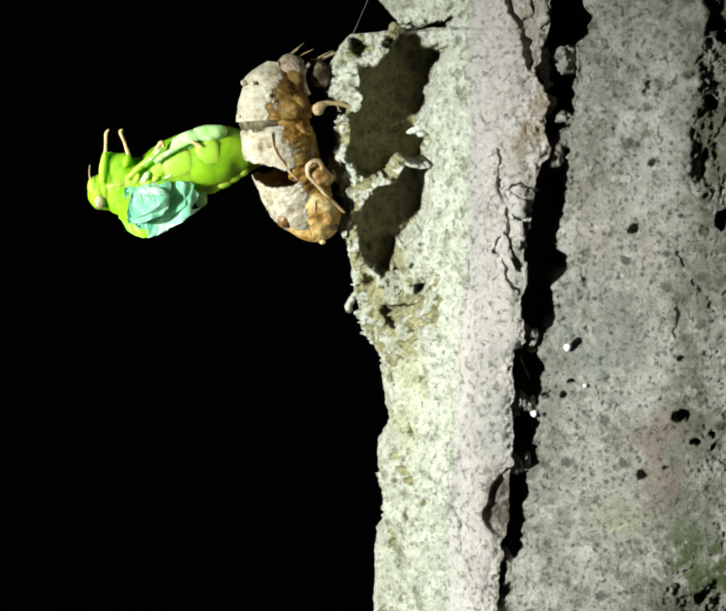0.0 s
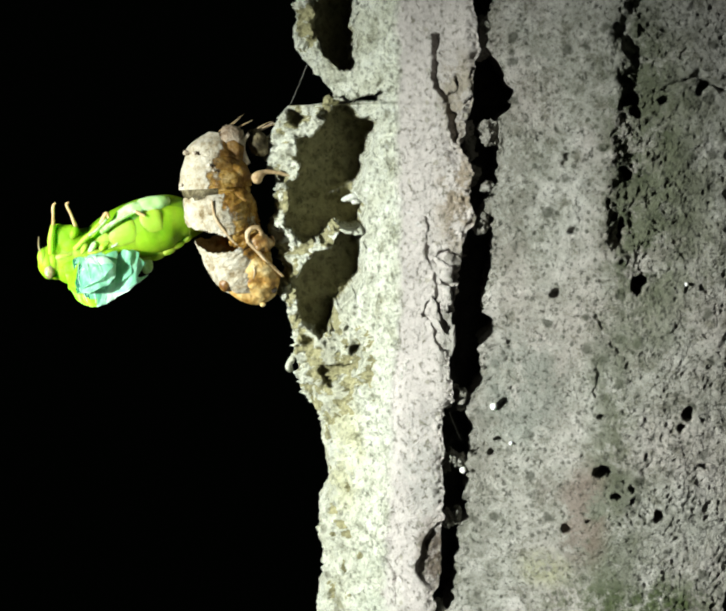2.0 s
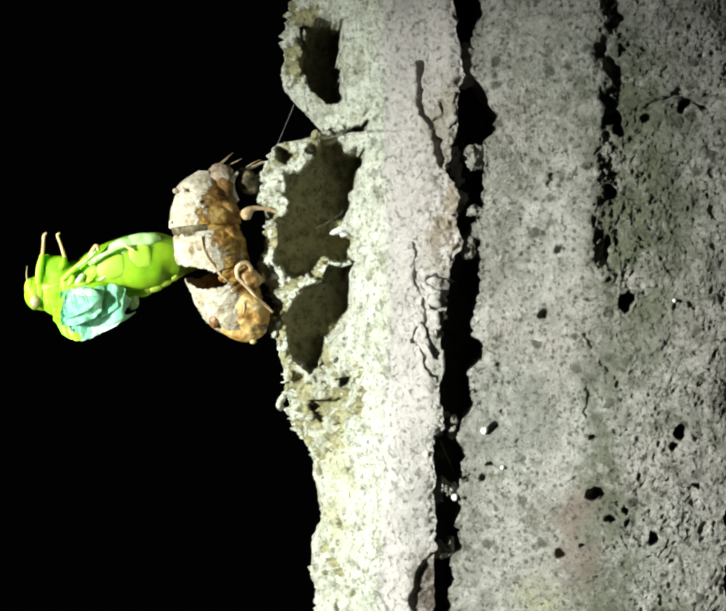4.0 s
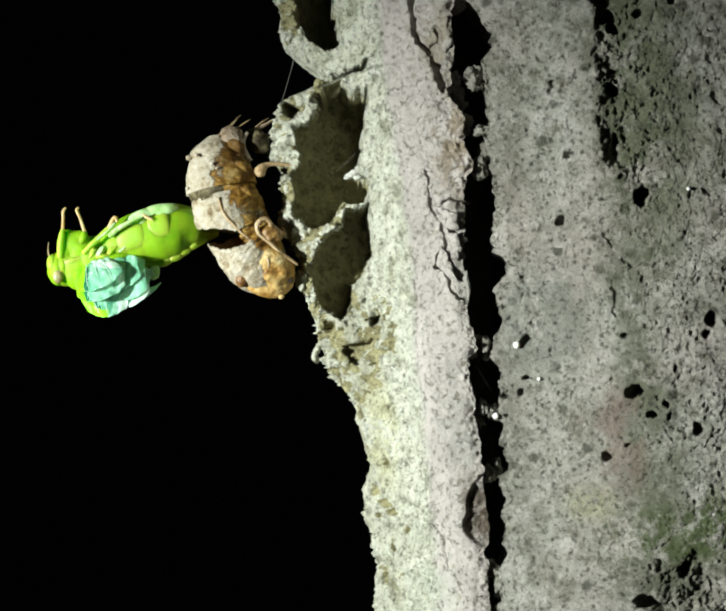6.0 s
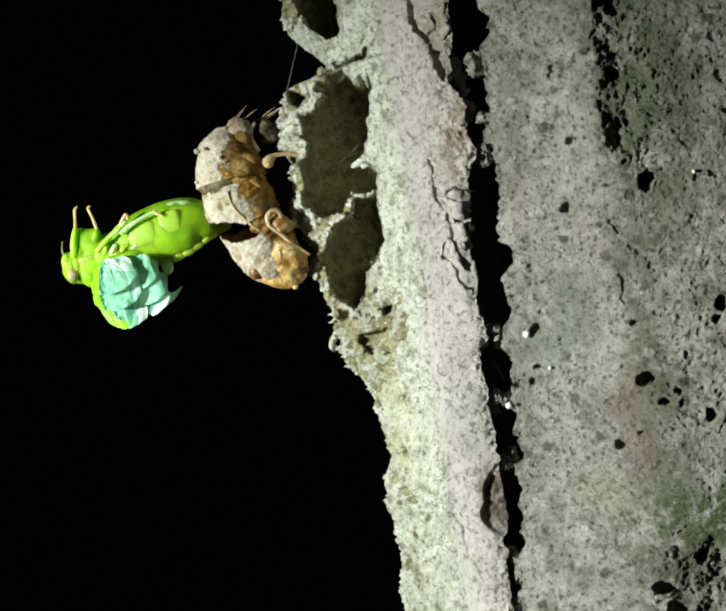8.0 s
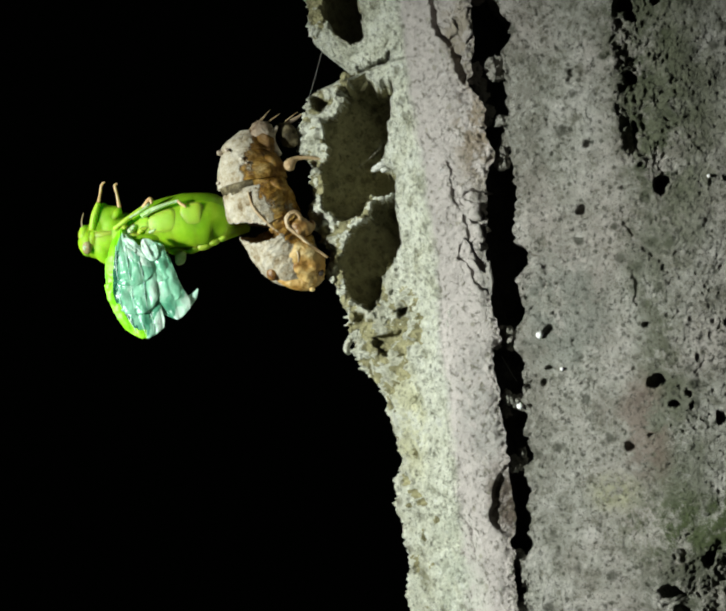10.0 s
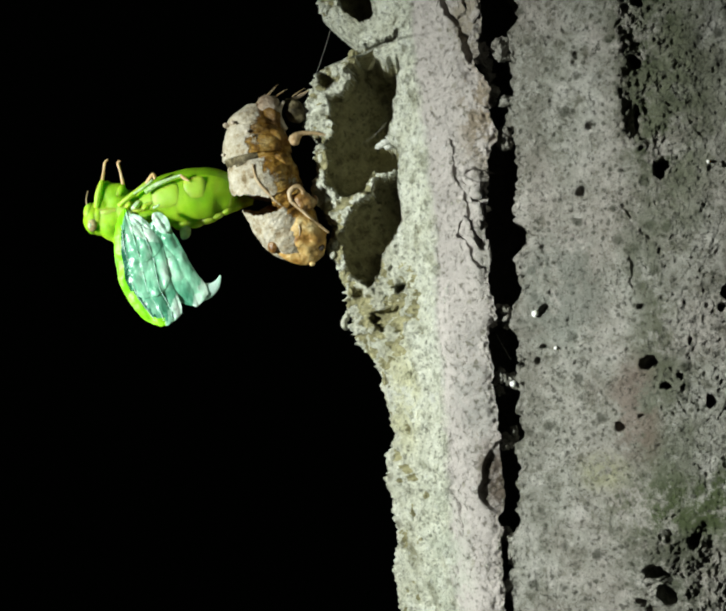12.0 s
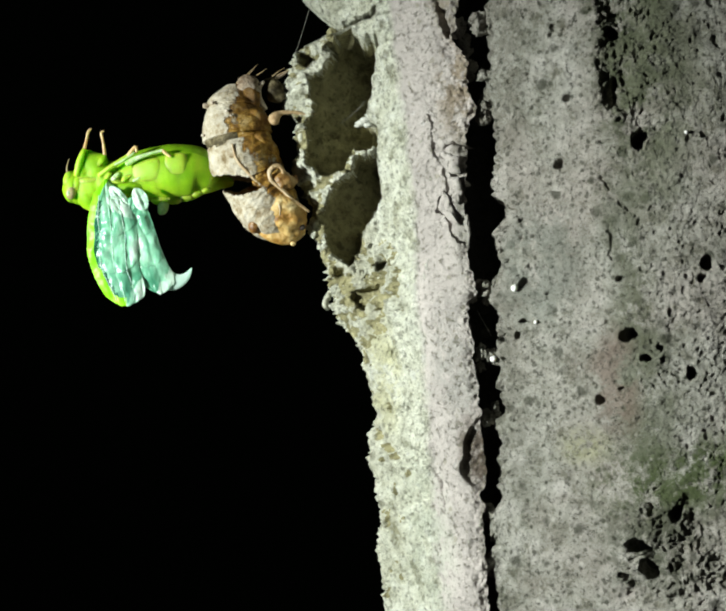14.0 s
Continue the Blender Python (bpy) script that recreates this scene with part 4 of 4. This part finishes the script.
    tube("collar_fold", [(172, 393, 2.3, 0.5), (188, 395, 2.8, 0.6), (208, 393, 2.9, 0.55), (222, 387, 2.9, 0.3)], M_BELLY, sides=16, flat=0.6)
    tube("wing_hinge", [(236, 412, 3.2, 0.5), (262, 412, 3.5, 0.8), (290, 409, 3.6, 0.9), (318, 405, 3.2, 0.5)], M_DEEP, sides=16, flat=0.7, rough=0.2)
    head = blob("head", 160, 403, 0, (1.9, 2.7, 3.0), M_LIME, 14)
    blob("forehead", 152, 393, 1.0, (1.1, 1.7, 1.7), M_BELLY, 0, head, 0.1)
    blob("cheek", 172, 400, 2.1, (1.0, 1.7, 0.9), M_LIME, 10, head)
    eye = blob("eye", 159, 420, 2.5, (0.85, 1.1, 0.75), M_EYE, 10, head, 0.0, "glossy brown bulging eye")
    # pale bead that stands in for the highlight on the eye
    blob("eye_glint", 156, 421, 2.95, (0.36, 0.5, 0.36), M_PALE, 10, eye, 0.0)
    tube("antenna", [(149, 380, 1.8, 0.16), (148, 364, 2.0, 0.1), (153, 345, 2.0, 0.05)], M_STRAW, head, 6)
    # legs
    tube("front_thigh", [(220, 362, 2.9, 0.5), (228, 350, 3.0, 0.6), (233, 340, 2.8, 0.4)], M_LIME, sides=20, n=6, flat=0.8)
    tube("front_thigh", [(172, 384, 2.9, 0.5), (180, 354, 3.2, 0.6), (190, 326, 3.2, 0.36)], M_BELLY)
    tube("front_shin", [(188, 334, 3.2, 0.3), (195, 308, 3.4, 0.23), (199, 290, 3.4, 0.24), (206, 283, 3.4, 0.15)], M_ORANGE)
    tube("front_shin", [(233, 340, 2.8, 0.32), (230, 312, 3.0, 0.22), (226, 292, 3.0, 0.24), (232, 288, 3.0, 0.15)], M_ORANGE)
    tube("middle_leg", [(222, 384, 3.4, 0.4), (250, 366, 4.0, 0.4), (280, 346, 4.2, 0.3), (296, 336, 4.2, 0.28)], M_BELLY)
    tube("middle_shin", [(286, 343, 4.3, 0.28), (303, 325, 4.4, 0.34), (306, 336, 4.4, 0.24)], M_ORANGE)
    tube("middle_foot", [(258, 362, 4.3, 0.2), (280, 352, 4.6, 0.24), (302, 336, 4.5, 0.2)], M_PALE)
    tube("hind_leg", [(284, 360, 4.3, 0.5), (310, 348, 4.8, 0.4), (345, 337, 5.0, 0.28), (364, 333, 5.0, 0.25)], M_PALE)
    tube("hind_foot", [(362, 332, 5.0, 0.26), (371, 340, 5.0, 0.28), (380, 346, 5.0, 0.18)], M_ORANGE)
    for n, (u, v, a, b, turn) in enumerate(((240, 386, 15, 7, -52), (258, 388, 15, 7, -46), (282, 390, 17, 7, -36), (306, 390, 14, 6, -28), (262, 398, 18, 5, 2))):
        part("leg_base", petal(u, v, 3.3 + 0.05 * n, a, b, turn, 0.7, 0.35, n, 1.0), M_PALE if n % 2 else M_BELLY, thing)
    return thing


def petal(u, v, d, a, b, turn, dome=0.7, wave=0.12, phase=0.0, folds=0):
    """A soft rounded lobe: half sizes a, b along the drawing, its dome in mm."""
    bm = bmesh.new()
    c, s = math.cos(radians(turn)), math.sin(radians(turn))
    sides = 36
    sets = []
    for side in (1, 0):
        rings = []
        for i in range(9):
            r = math.sin(i / 8 * math.pi / 2)
            row = []
            for j in range(sides if i else 1):
                q = 2 * math.pi * j / sides
                e = r * (1 + 0.10 * noise.noise(Vector((math.cos(q) * 1.3, math.sin(q) * 1.3, phase))) + 0.05 * noise.noise(Vector((math.cos(q) * 4, math.sin(q) * 4, phase))))
                x, y = a * e * math.cos(q), b * e * math.sin(q)
                up = math.sqrt(max(0, 1 - r * r)) * dome * (1 if side else -0.25)
                up += wave * noise.noise(Vector((x * 0.07, y * 0.07, phase))) + (0.12 * math.sin(folds * y / b * math.pi) * (1 - r * r) if side and folds else 0)
                row.append(bm.verts.new(sk(u + x * c - y * s, v + x * s + y * c, d + up) - PIVOT))
            rings.append(row)
        sets.append(rings)
    for rings in sets:
        for j in range(sides):
            bm.faces.new((rings[0][0], rings[1][j], rings[1][(j + 1) % sides]))
        for p, q in zip(rings[1:], rings[2:]):
            for j in range(sides):
                bm.faces.new((p[j], p[(j + 1) % sides], q[(j + 1) % sides], q[j]))
    p, q = sets[0][-1], sets[1][-1]
    for j in range(sides):
        bm.faces.new((p[j], p[(j + 1) % sides], q[(j + 1) % sides], q[j]))
    return bm


def wing_depth(k, s, u, v, depth, puff, pleats, phase, dip=0.12):
    q = Vector((u, v, phase * 10))
    d = depth - 0.10 * s**5 - dip * (1 - s) ** 4 + puff * math.sin(math.pi * k) + 0.34 * noise.noise(q * 0.028) + 0.16 * noise.noise(q * 0.06) + 0.05 * abs(noise.noise(q * 0.13))
    return d + 0.16 * abs(math.sin(math.pi * (pleats * k + 0.5 * noise.noise(Vector((v * 0.02, k * 2, phase))))))


def plate(left, right, v0, v1, depth, puff, pleats, phase, bow=26, border=0.0, white=None, dip=0.12, hem=0.0):
    """A rounded, pleated slice of a wing between two heights, as a thin closed plate."""
    bm = bmesh.new()
    cols, rws = 61, 49
    both, places, middles = [], {}, {}
    for side in (0, 1):
        grid = []
        for i in range(rws):
            s = i / (rws - 1)
            row = []
            for j in range(cols):
                k = j / (cols - 1)
                w = abs(2 * k - 1)
                v = v0 + (v1 - v0) * s - bow * s * s * w**2.4 + 0.35 * bow * (1 - s) ** 2 * w**2
                v += 2.0 * s**6 * (abs(math.sin(math.pi * pleats * k)) - 0.5) * (1 - w**4)
                u = left(v) + (right(v) - left(v)) * k + 1.2 * noise.noise(Vector((v * 0.12, k * 3, phase))) * w**3
                d = wing_depth(k, s, u, v, depth, puff, pleats, phase, dip)
                row.append(bm.verts.new(sk(u, v, d - 0.025 * side) - PIVOT))
                places[i, j] = u - left(v), v1 - v, k
                middles[i, j] = u, v
            grid.append(row)
        both.append(grid)
    for g in both:
        for i in range(rws - 1):
            for j in range(cols - 1):
                f = bm.faces.new((g[i][j], g[i][j + 1], g[i + 1][j + 1], g[i + 1][j]))
                du, dv, k = places[i, j]
                u, v = middles[i, j]
                teeth = border and du < border + 4 + 7 * abs(math.sin(v * 0.21 + 0.3 * du)) and v > 440
                f.material_index = 1 if du < border or (i / (rws - 1) > 0.80 + 0.1 * k and k < hem) else 3 if teeth else (2 if white and white(u, v) else 0)
    a, b = both
    rim = [(i, 0) for i in range(rws)] + [(rws - 1, j) for j in range(1, cols)] + [(i, cols - 1) for i in range(rws - 2, -1, -1)] + [(0, j) for j in range(cols - 2, 0, -1)]
    for (i, j), (m, n) in zip(rim, rim[1:] + rim[:1]):
        bm.faces.new((a[i][j], a[m][n], b[m][n], b[i][j])).material_index = 1 if border and j == 0 and n == 0 else 0
    return bm


FORE_V = [390, 410, 440, 470, 498, 552, 593, 622, 640, 655, 664]
FORE_L = [232, 222, 214, 208, 205, 205, 216, 231, 242, 252, 258]
FORE_R = [246, 258, 284, 306, 312, 312, 321, 329, 328, 322, 316]
HIND_V = [430, 461, 519, 542, 573, 588, 597, 602, 607, 618, 630, 638]
HIND_L = [290, 276, 272, 274, 280, 286, 292, 298, 304, 316, 330, 344]
HIND_R = [326, 334, 354, 361, 374, 384, 388, 389, 389, 388, 384, 378]
FORE_ROOT, HIND_ROOT = (252, 420), (308, 436)


def curved(vs, us, reach=1.0):
    """A smooth border through the given heights."""
    return lambda v: sum(float(np.interp(v + d * reach, vs, us)) for d in (-7, -3.5, 0, 3.5, 7)) / 5


def wings(body):
    """Two wings in slices that slide out of their folds. Gives rows of (piece, place of its middle, is_fore)."""
    out = []
    fl, fr, hl, hr = curved(FORE_V, FORE_L), curved(FORE_V, FORE_R), curved(HIND_V, HIND_L, 0.4), curved(HIND_V, HIND_R, 0.4)


    # white fold and tip; the scattered noise patches are painted iridescent sheen
    def pale_fore(u, v):
        x, y = u - 284, v - 456
        p, q = x * 0.85 + y * 0.53, -x * 0.53 + y * 0.85
        n = noise.noise(Vector((u * 0.09, v * 0.07, 3)))
        return (p / 36) ** 2 + (q / 16) ** 2 < 1 + 0.6 * n or (u - 318) / 16 + (v - 626) / 34 > -0.75 + 0.9 * n and v > 590 or n > 0.62

    # white outer side, plus noise patches painted as sheen
    def pale_hind(u, v):
        n = noise.noise(Vector((u * 0.09, v * 0.07, 9)))
        return u - 368 + 0.5 * (v - 600) > 14 * n or n > 0.62

    for i, (a, b, bow) in enumerate(((392, 516, 30), (462, 596, 34), (540, 664, 20))):
        depth = 6.1 - 0.09 * i
        ob = part("forewing_slice", plate(fl, fr, a, b, depth, 0.5, 4, 0.0, bow, 21 if i == 2 else 15, pale_fore, 0.12 if i else 2.4, 0.55 if i == 2 else 0.0), [M_WING, M_EDGE, M_WINGW, M_CELL], body)
        for k in (0.25, 0.5, 0.75):
            rows = []
            for s in np.linspace(0.06 if i else 0.3, 0.93, 6):
                w = abs(2 * k - 1)
                v = a + (b - a) * s - bow * s * s * w**2.4 + 0.35 * bow * (1 - s) ** 2 * w**2
                kk = k + 0.02 * math.sin(v * 0.05)
                u = fl(v) + (fr(v) - fl(v)) * kk
                rows.append((u, v, wing_depth(kk, s, u, v, depth, 0.5, 4, 0.0) + 0.02, 0.05))
            bm = bmesh.new()
            loft(bm, rows, 6, 3)
            part("vein", shift(bm), M_VEIN, ob)
        out.append((ob, ((fl((a + b) / 2) + fr((a + b) / 2)) / 2, (a + b) / 2), True))
    for i, (a, b, bow) in enumerate(((432, 516, 22), (470, 580, 24), (536, 638, 22))):
        ob = part("hindwing_slice", plate(hl, hr, a, b, 5.5 - 0.09 * i, 0.4, 3, 7.0, bow, 0.0, pale_hind), [M_WING, M_EDGE, M_WINGW], body)
        out.append((ob, ((hl((a + b) / 2) + hr((a + b) / 2)) / 2, (a + b) / 2), False))
    # white folds that are still crumpled
    for u, v, d, a, b, turn in ((318, 438, 6.1, 26, 16, 66), (274, 436, 6.0, 32, 13, 50)):
        ob = part("wing_fold", petal(u, v, d, a, b, turn, 0.10, 0.5, u * 0.1, 3.0), M_WINGW, body, "white crumpled wing fold")
        out.append((ob, (u, v), True))
    bm = bmesh.new()
    loft(bm, [(362, 602, 4.9, 1.7), (384, 610, 4.85, 1.5), (402, 607, 4.75, 1.0), (415, 597, 4.6, 0.55), (424, 582, 4.5, 0.12)], 18, 7, None, 0.25, rough=0.06)
    out.append((part("hindwing_tip", shift(bm), M_TIP, body, "curled pale wing tip"), (392, 606), False))
    far = []
    for k, (u, v, a, b, turn) in enumerate(((350, 334, 42, 20, -12), (392, 326, 40, 20, -2))):
        far.append(part("far_wing_fold", petal(u, v, 3.2 - 0.2 * k, a, b, turn, 1.3, 0.25, 3.0 + k, 1.0), M_MINT, body, "pale folded far wing"))
    return out, far


husk()
insect = cicada()
slices, far_folds = wings(insect)

# ---- loose small things ----
def rubble(name, c, r, mat, seed):
    """One broken lump of cement, c and r in mm."""
    bm = bmesh.new()
    bmesh.ops.create_icosphere(bm, subdivisions=3 if max(r) < 0.7 else 4, radius=1)
    o = Vector((seed * 3.7, seed * 1.3, seed * 0.7))
    for v in bm.verts:
        q = v.co.copy()
        k = 1 + 0.7 * noise.noise(q * 1.2 + o) + 0.38 * noise.noise(q * 3.1 + o) + 0.2 * noise.noise(q * 7.0 + o) - 0.12 * abs(noise.noise(q * 13.0 + o))
        v.co = (c + Vector((q.x * r[0], q.y * r[1], q.z * r[2])) * k) * MM
    part(name, bm, mat, post)


def crumbs():
    """Lumps that hang in the crack and bridge it."""
    rng = random.Random(5)
    n = 0
    for x0, x1, z0, z1, count, size in ((8.0, 12.0, 25, 33, 15, 1.0), (9.2, 11.4, 18.5, 25, 12, 0.9), (9.0, 11.0, 42, 48, 9, 1.1), (5.4, 8.4, -8.0, -5.4, 6, 0.9), (5.0, 7.4, -17.4, -13.8, 9, 0.8),
                                        (5.2, 7.0, -25.4, -23.4, 6, 0.8), (3.4, 5.6, -52, -37, 16, 0.9)):
        for _ in range(count):
            r = size * rng.uniform(0.55, 1.25)
            x = rng.uniform(x0, x1)
            rubble("crumb", Vector((x, float(profile(x)) + rng.uniform(2.2, 5.4), rng.uniform(z0, z1))), (r * 0.9, r * 1.2, r * rng.uniform(0.7, 1.3)), M_FRONT, n)
            n += 1


def edge_crumbs():
    """Loose lumps of mud along the rough edge."""
    rng = random.Random(11)
    for n in range(46):
        z = rng.uniform(-48, -1) if rng.random() < 0.6 else rng.uniform(-1, 46)
        x = float(curve(OUTLINE, z)) + 0.5 + rng.uniform(0, 1.0) ** 2 * (5 if z < -1 else 0.8)
        r = rng.uniform(0.3, 0.8) * (1.2 if z > -14 else 0.7)
        rubble("crumb", Vector((x, float(profile(x)) + 0.15 * r, z)), (r, r * 0.8, r * 1.2), M_MUD if rng.random() < 0.25 else M_SIDE, 200 + n)


def flakes():
    """Lifted scales of the coat beside the crack."""
    for n, (outline, lift, lean) in enumerate((
            ([(2.5, 15.0), (4.4, 14.2), (6.2, 13.0), (6.0, 10.8), (4.6, 11.0), (3.4, 12.4)], 0.5, 0.12), ([(3.9, 10.6), (5.6, 10.4), (6.1, 8.0), (4.9, 6.4), (4.2, 8.4)], 0.7, 0.16),
            ([(2.1, 6.4), (3.0, 8.8), (3.7, 8.0), (4.4, 5.6), (4.8, 3.4), (3.6, 4.2)], 0.6, 0.2), ([(5.0, 3.0), (6.3, 5.0), (6.4, 1.6), (5.6, 0.0)], 0.4, 0.2),
            ([(6.2, 40.5), (8.6, 41.5), (8.8, 37.6), (7.4, 36.2)], 0.4, 0.1), ([(4.9, 42.5), (6.0, 41.8), (6.8, 38.4), (6.0, 37.6)], 0.3, 0.15))):
        pts = []
        for (ax, az), (bx, bz) in zip(outline, outline[1:] + outline[:1]):
            for k in range(6):
                x, z = ax + (bx - ax) * k / 6, az + (bz - az) * k / 6
                pts.append((x + 0.22 * noise.noise(Vector((x * 2, z * 2, n))), z + 0.22 * noise.noise(Vector((z * 2, x * 2, n + 9)))))
        cx = sum(p[0] for p in pts) / len(pts)
        bm = bmesh.new()
        fronts, backs = [], []
        for ring, bend in ((1.0, 0.0), (0.7, 0.10), (0.35, 0.16)):
            cz = sum(p[1] for p in pts) / len(pts)
            for side, store in ((0, fronts), (1, backs)):
                store.append([bm.verts.new(Vector((cx + (x - cx) * ring, float(profile(x)) - lift - lean * (x - cx) - bend + 0.18 * side + 0.25 * noise.noise(Vector((x, z, n)) * 0.9), cz + (z - cz) * ring)) * MM) for x, z in pts])
        for store in (fronts, backs):
            for p, q in zip(store, store[1:]):
                for j in range(len(pts)):
                    bm.faces.new((p[j], p[(j + 1) % len(pts)], q[(j + 1) % len(pts)], q[j]))
            bm.faces.new(store[-1])
        for j in range(len(pts)):
            bm.faces.new((fronts[0][j], fronts[0][(j + 1) % len(pts)], backs[0][(j + 1) % len(pts)], backs[0][j]))
        part("coat_flake", bm, M_SIDE, post)


def grains():
    for x, z, r in ((11.6, -6.7, 0.55), (13.9, -11.9, 0.3), (7.4, -16.4, 0.5), (37.1, 11.4, 0.28)):
        bm = bmesh.new()
        bmesh.ops.create_icosphere(bm, subdivisions=2, radius=1)
        for v in bm.verts:
            v.co = (Vector((x, profile_soft(x) - 0.2, z)) + v.co * r * (1 + 0.3 * noise.noise(v.co * 2))) * MM
        part("white_grain", bm, M_QUARTZ, post, "small bright quartz grain")


def dried_bit():
    thing = new("dried_bud_scale")
    tagged(thing, "tiny curled dry scale stuck to the post's rough edge", "plant scrap")
    p = Vector((-16.2, 20.5, -3.9))
    bm = bmesh.new()
    for k in range(10):
        a = k / 9 * 4.0
        c = p + Vector((-0.7 + 0.8 * math.cos(a), 0.4 * math.sin(a * 2), 1.3 * math.cos(a * 0.8) + 0.2))
        made = bmesh.ops.create_icosphere(bm, subdivisions=2, radius=1)
        for v in made["verts"]:
            v.co = (c + Vector((v.co.x * 0.5, v.co.y * 0.7, v.co.z * 0.65)) * (1 + 0.5 * noise.noise(v.co * 2 + c))) * MM
    part("scale", bm, M_SIDE, thing)


def thread(name, a, b, sag, label):
    bm = bmesh.new()
    a, b = Vector(a), Vector(b)
    prev = None
    for k in range(13):
        t = k / 12
        c = (a.lerp(b, t) + Vector((0, 0, -sag * 4 * t * (1 - t)))) * MM
        ring = [bm.verts.new(c + Vector((math.cos(q), math.sin(q), 0)) * 0.035 * MM) for q in (0, 2.1, 4.2)]
        if prev:
            for j in range(3):
                bm.faces.new((prev[j], prev[(j + 1) % 3], ring[(j + 1) % 3], ring[j]))
        prev = ring
    tagged(part(name, bm, M_SILK), label, "spider thread")


def silk_sac():
    thing = new("silk_cocoon")
    tagged(thing, "small white silk cocoon in a hollow of the post", "cocoon")
    bm = bmesh.new()
    # spun against the inner wall
    for x, y, z, r in ((-7.9, 12.2, 22.4, 0.7), (-7.2, 11.6, 22.7, 0.65), (-6.5, 11.0, 23.2, 0.55), (-8.6, 12.8, 22.1, 0.45), (-7.0, 11.8, 21.8, 0.55)):
        made = bmesh.ops.create_icosphere(bm, subdivisions=3, radius=1)
        for v in made["verts"]:
            v.co = (Vector((x, y, z)) + Vector((v.co.x * r * 1.5, v.co.y * r, v.co.z * r * 0.7)) * (1 + 0.4 * noise.noise(v.co * 3 + Vector((x, y, z))))) * MM
    part("silk", bm, M_SILK, thing)


crumbs()
edge_crumbs()
silk_sac()
flakes()
grains()
dried_bit()
thread("spider_thread", (-13.5, 16, 44), (-17.5, 16, 35), 0.2, "fine grey spider thread between two lumps of the post")
thread("spider_thread", (6.0, 2, -9), (7.6, 0, -13), 0.1, "fine grey spider thread across the black crack")
thread("spider_thread", (-11.5, 14, 23), (-7.0, 11, 25.5), 0.3, "fine grey spider thread inside a hollow of the post")


def motions():
    # the insect lifts slowly round the place where its tail sits in the husk
    turns = [(0.0, -16.5), (0.5, -15.2), (1.0, -15.2), (1.5, -16.5), (2.0, -18.3), (2.5, -19.0), (3.0, -17.4), (3.2, -16.7), (5.3, -11.8), (5.5, -11.6), (6.0, -10.7),
             (6.5, -9.9), (7.0, -9.9), (7.5, -11.0), (8.0, -10.3), (8.2, -9.7), (10.3, -0.3), (10.5, 0.0), (11.0, 0.8), (11.5, -1.4), (12.0, -5.2), (12.5, -8.6), (13.0, -6.0),
             (13.5, -2.5), (14.0, 0.0)]
    out = [(0.0, 0.9), (3.2, 0.9), (5.3, 0.2), (8.2, 0.1), (10.3, 0.0), (14.0, 0.0)]
    slide = lambda t: float(np.interp(t, [o[0] for o in out], [o[1] for o in out]))
    walk(insect, [(t, Matrix.Translation(PIVOT + Vector((slide(t), 0, slide(t))) * MM) @ pose(0, 0, 0, 0, a, 0)) for t, a in turns])
    # the wing slices slide out of their folds
    open_ = [(0.0, 0.16), (1.5, 0.17), (3.2, 0.20), (5.3, 0.26), (6.5, 0.32), (7.5, 0.39), (8.2, 0.46), (9.2, 0.62), (10.3, 0.78), (11.5, 0.89), (12.5, 0.99), (14.0, 1.0)]
    hinge = sk(240, 425) - PIVOT
    for piece, (u, v), is_fore in slices:
        root = FORE_ROOT if is_fore else HIND_ROOT
        way = sk(u, v) - sk(*root)
        rows = []
        for t, e in open_:
            if not is_fore:
                e -= float(np.interp(t, [8.2, 10.3, 11.5, 12.5], [0, 0.12, 0.08, 0]))
            turn = float(np.interp(t, [0, 8.2, 10.3, 11.5, 12.5, 13.5, 14.0], [0, 0, -1, -3, -6, -2, 0]))
            swing = Matrix.Translation(hinge) @ pose(0, 0, 0, 0, turn, 0) @ Matrix.Translation(-hinge)
            own = sk(u, v, 5.0) - PIVOT
            shut = float(np.interp(t, [0, 3.2, 5.3, 8.2, 9.2, 10.3], [1.0, 0.97, 0.85, 0.62, 0.3, 0.0]))
            low = (v - 540) if is_fore else (v - 530)
            fan = shut * low * (0.14 if is_fore else 0.18)
            tip = shut * ((54 - 0.30 * max(0, low)) if is_fore else 50)
            yaw = shut * (8 if is_fore else 34 + 0.35 * max(0, low))
            lift = (sk(u - 0.16 * max(0, low) * shut, v + (6 + 0.05 * max(0, low)) * shut, 0) - sk(u, v, 0)) if is_fore else (sk(u + 2 * shut, v + 2 * shut, 0) - sk(u, v, 0))
            rows.append((t, swing @ Matrix.Translation(way * (e - 1) + own + lift) @ pose(0, 0, 0, 0, fan, 0) @ pose(0, 0, 0, 0, 0, -yaw) @ pose(0, 0, 0, -tip, 0, 0) @ Matrix.Translation(-own)))
        walk(piece, rows)

    # the far wing drops out of sight behind the body
    for k, piece in enumerate(far_folds):
        walk(piece, [(0.0, pose(0, 0, 0)), (5.3, pose(0, 0.0004, -0.0004)), (8.2, pose(0.0006, 0.0012, -0.0010)), (10.3, pose(0.0010, 0.0075, -0.0030)), (14.0, pose(0.0012, 0.0080, -0.0040))])


motions()
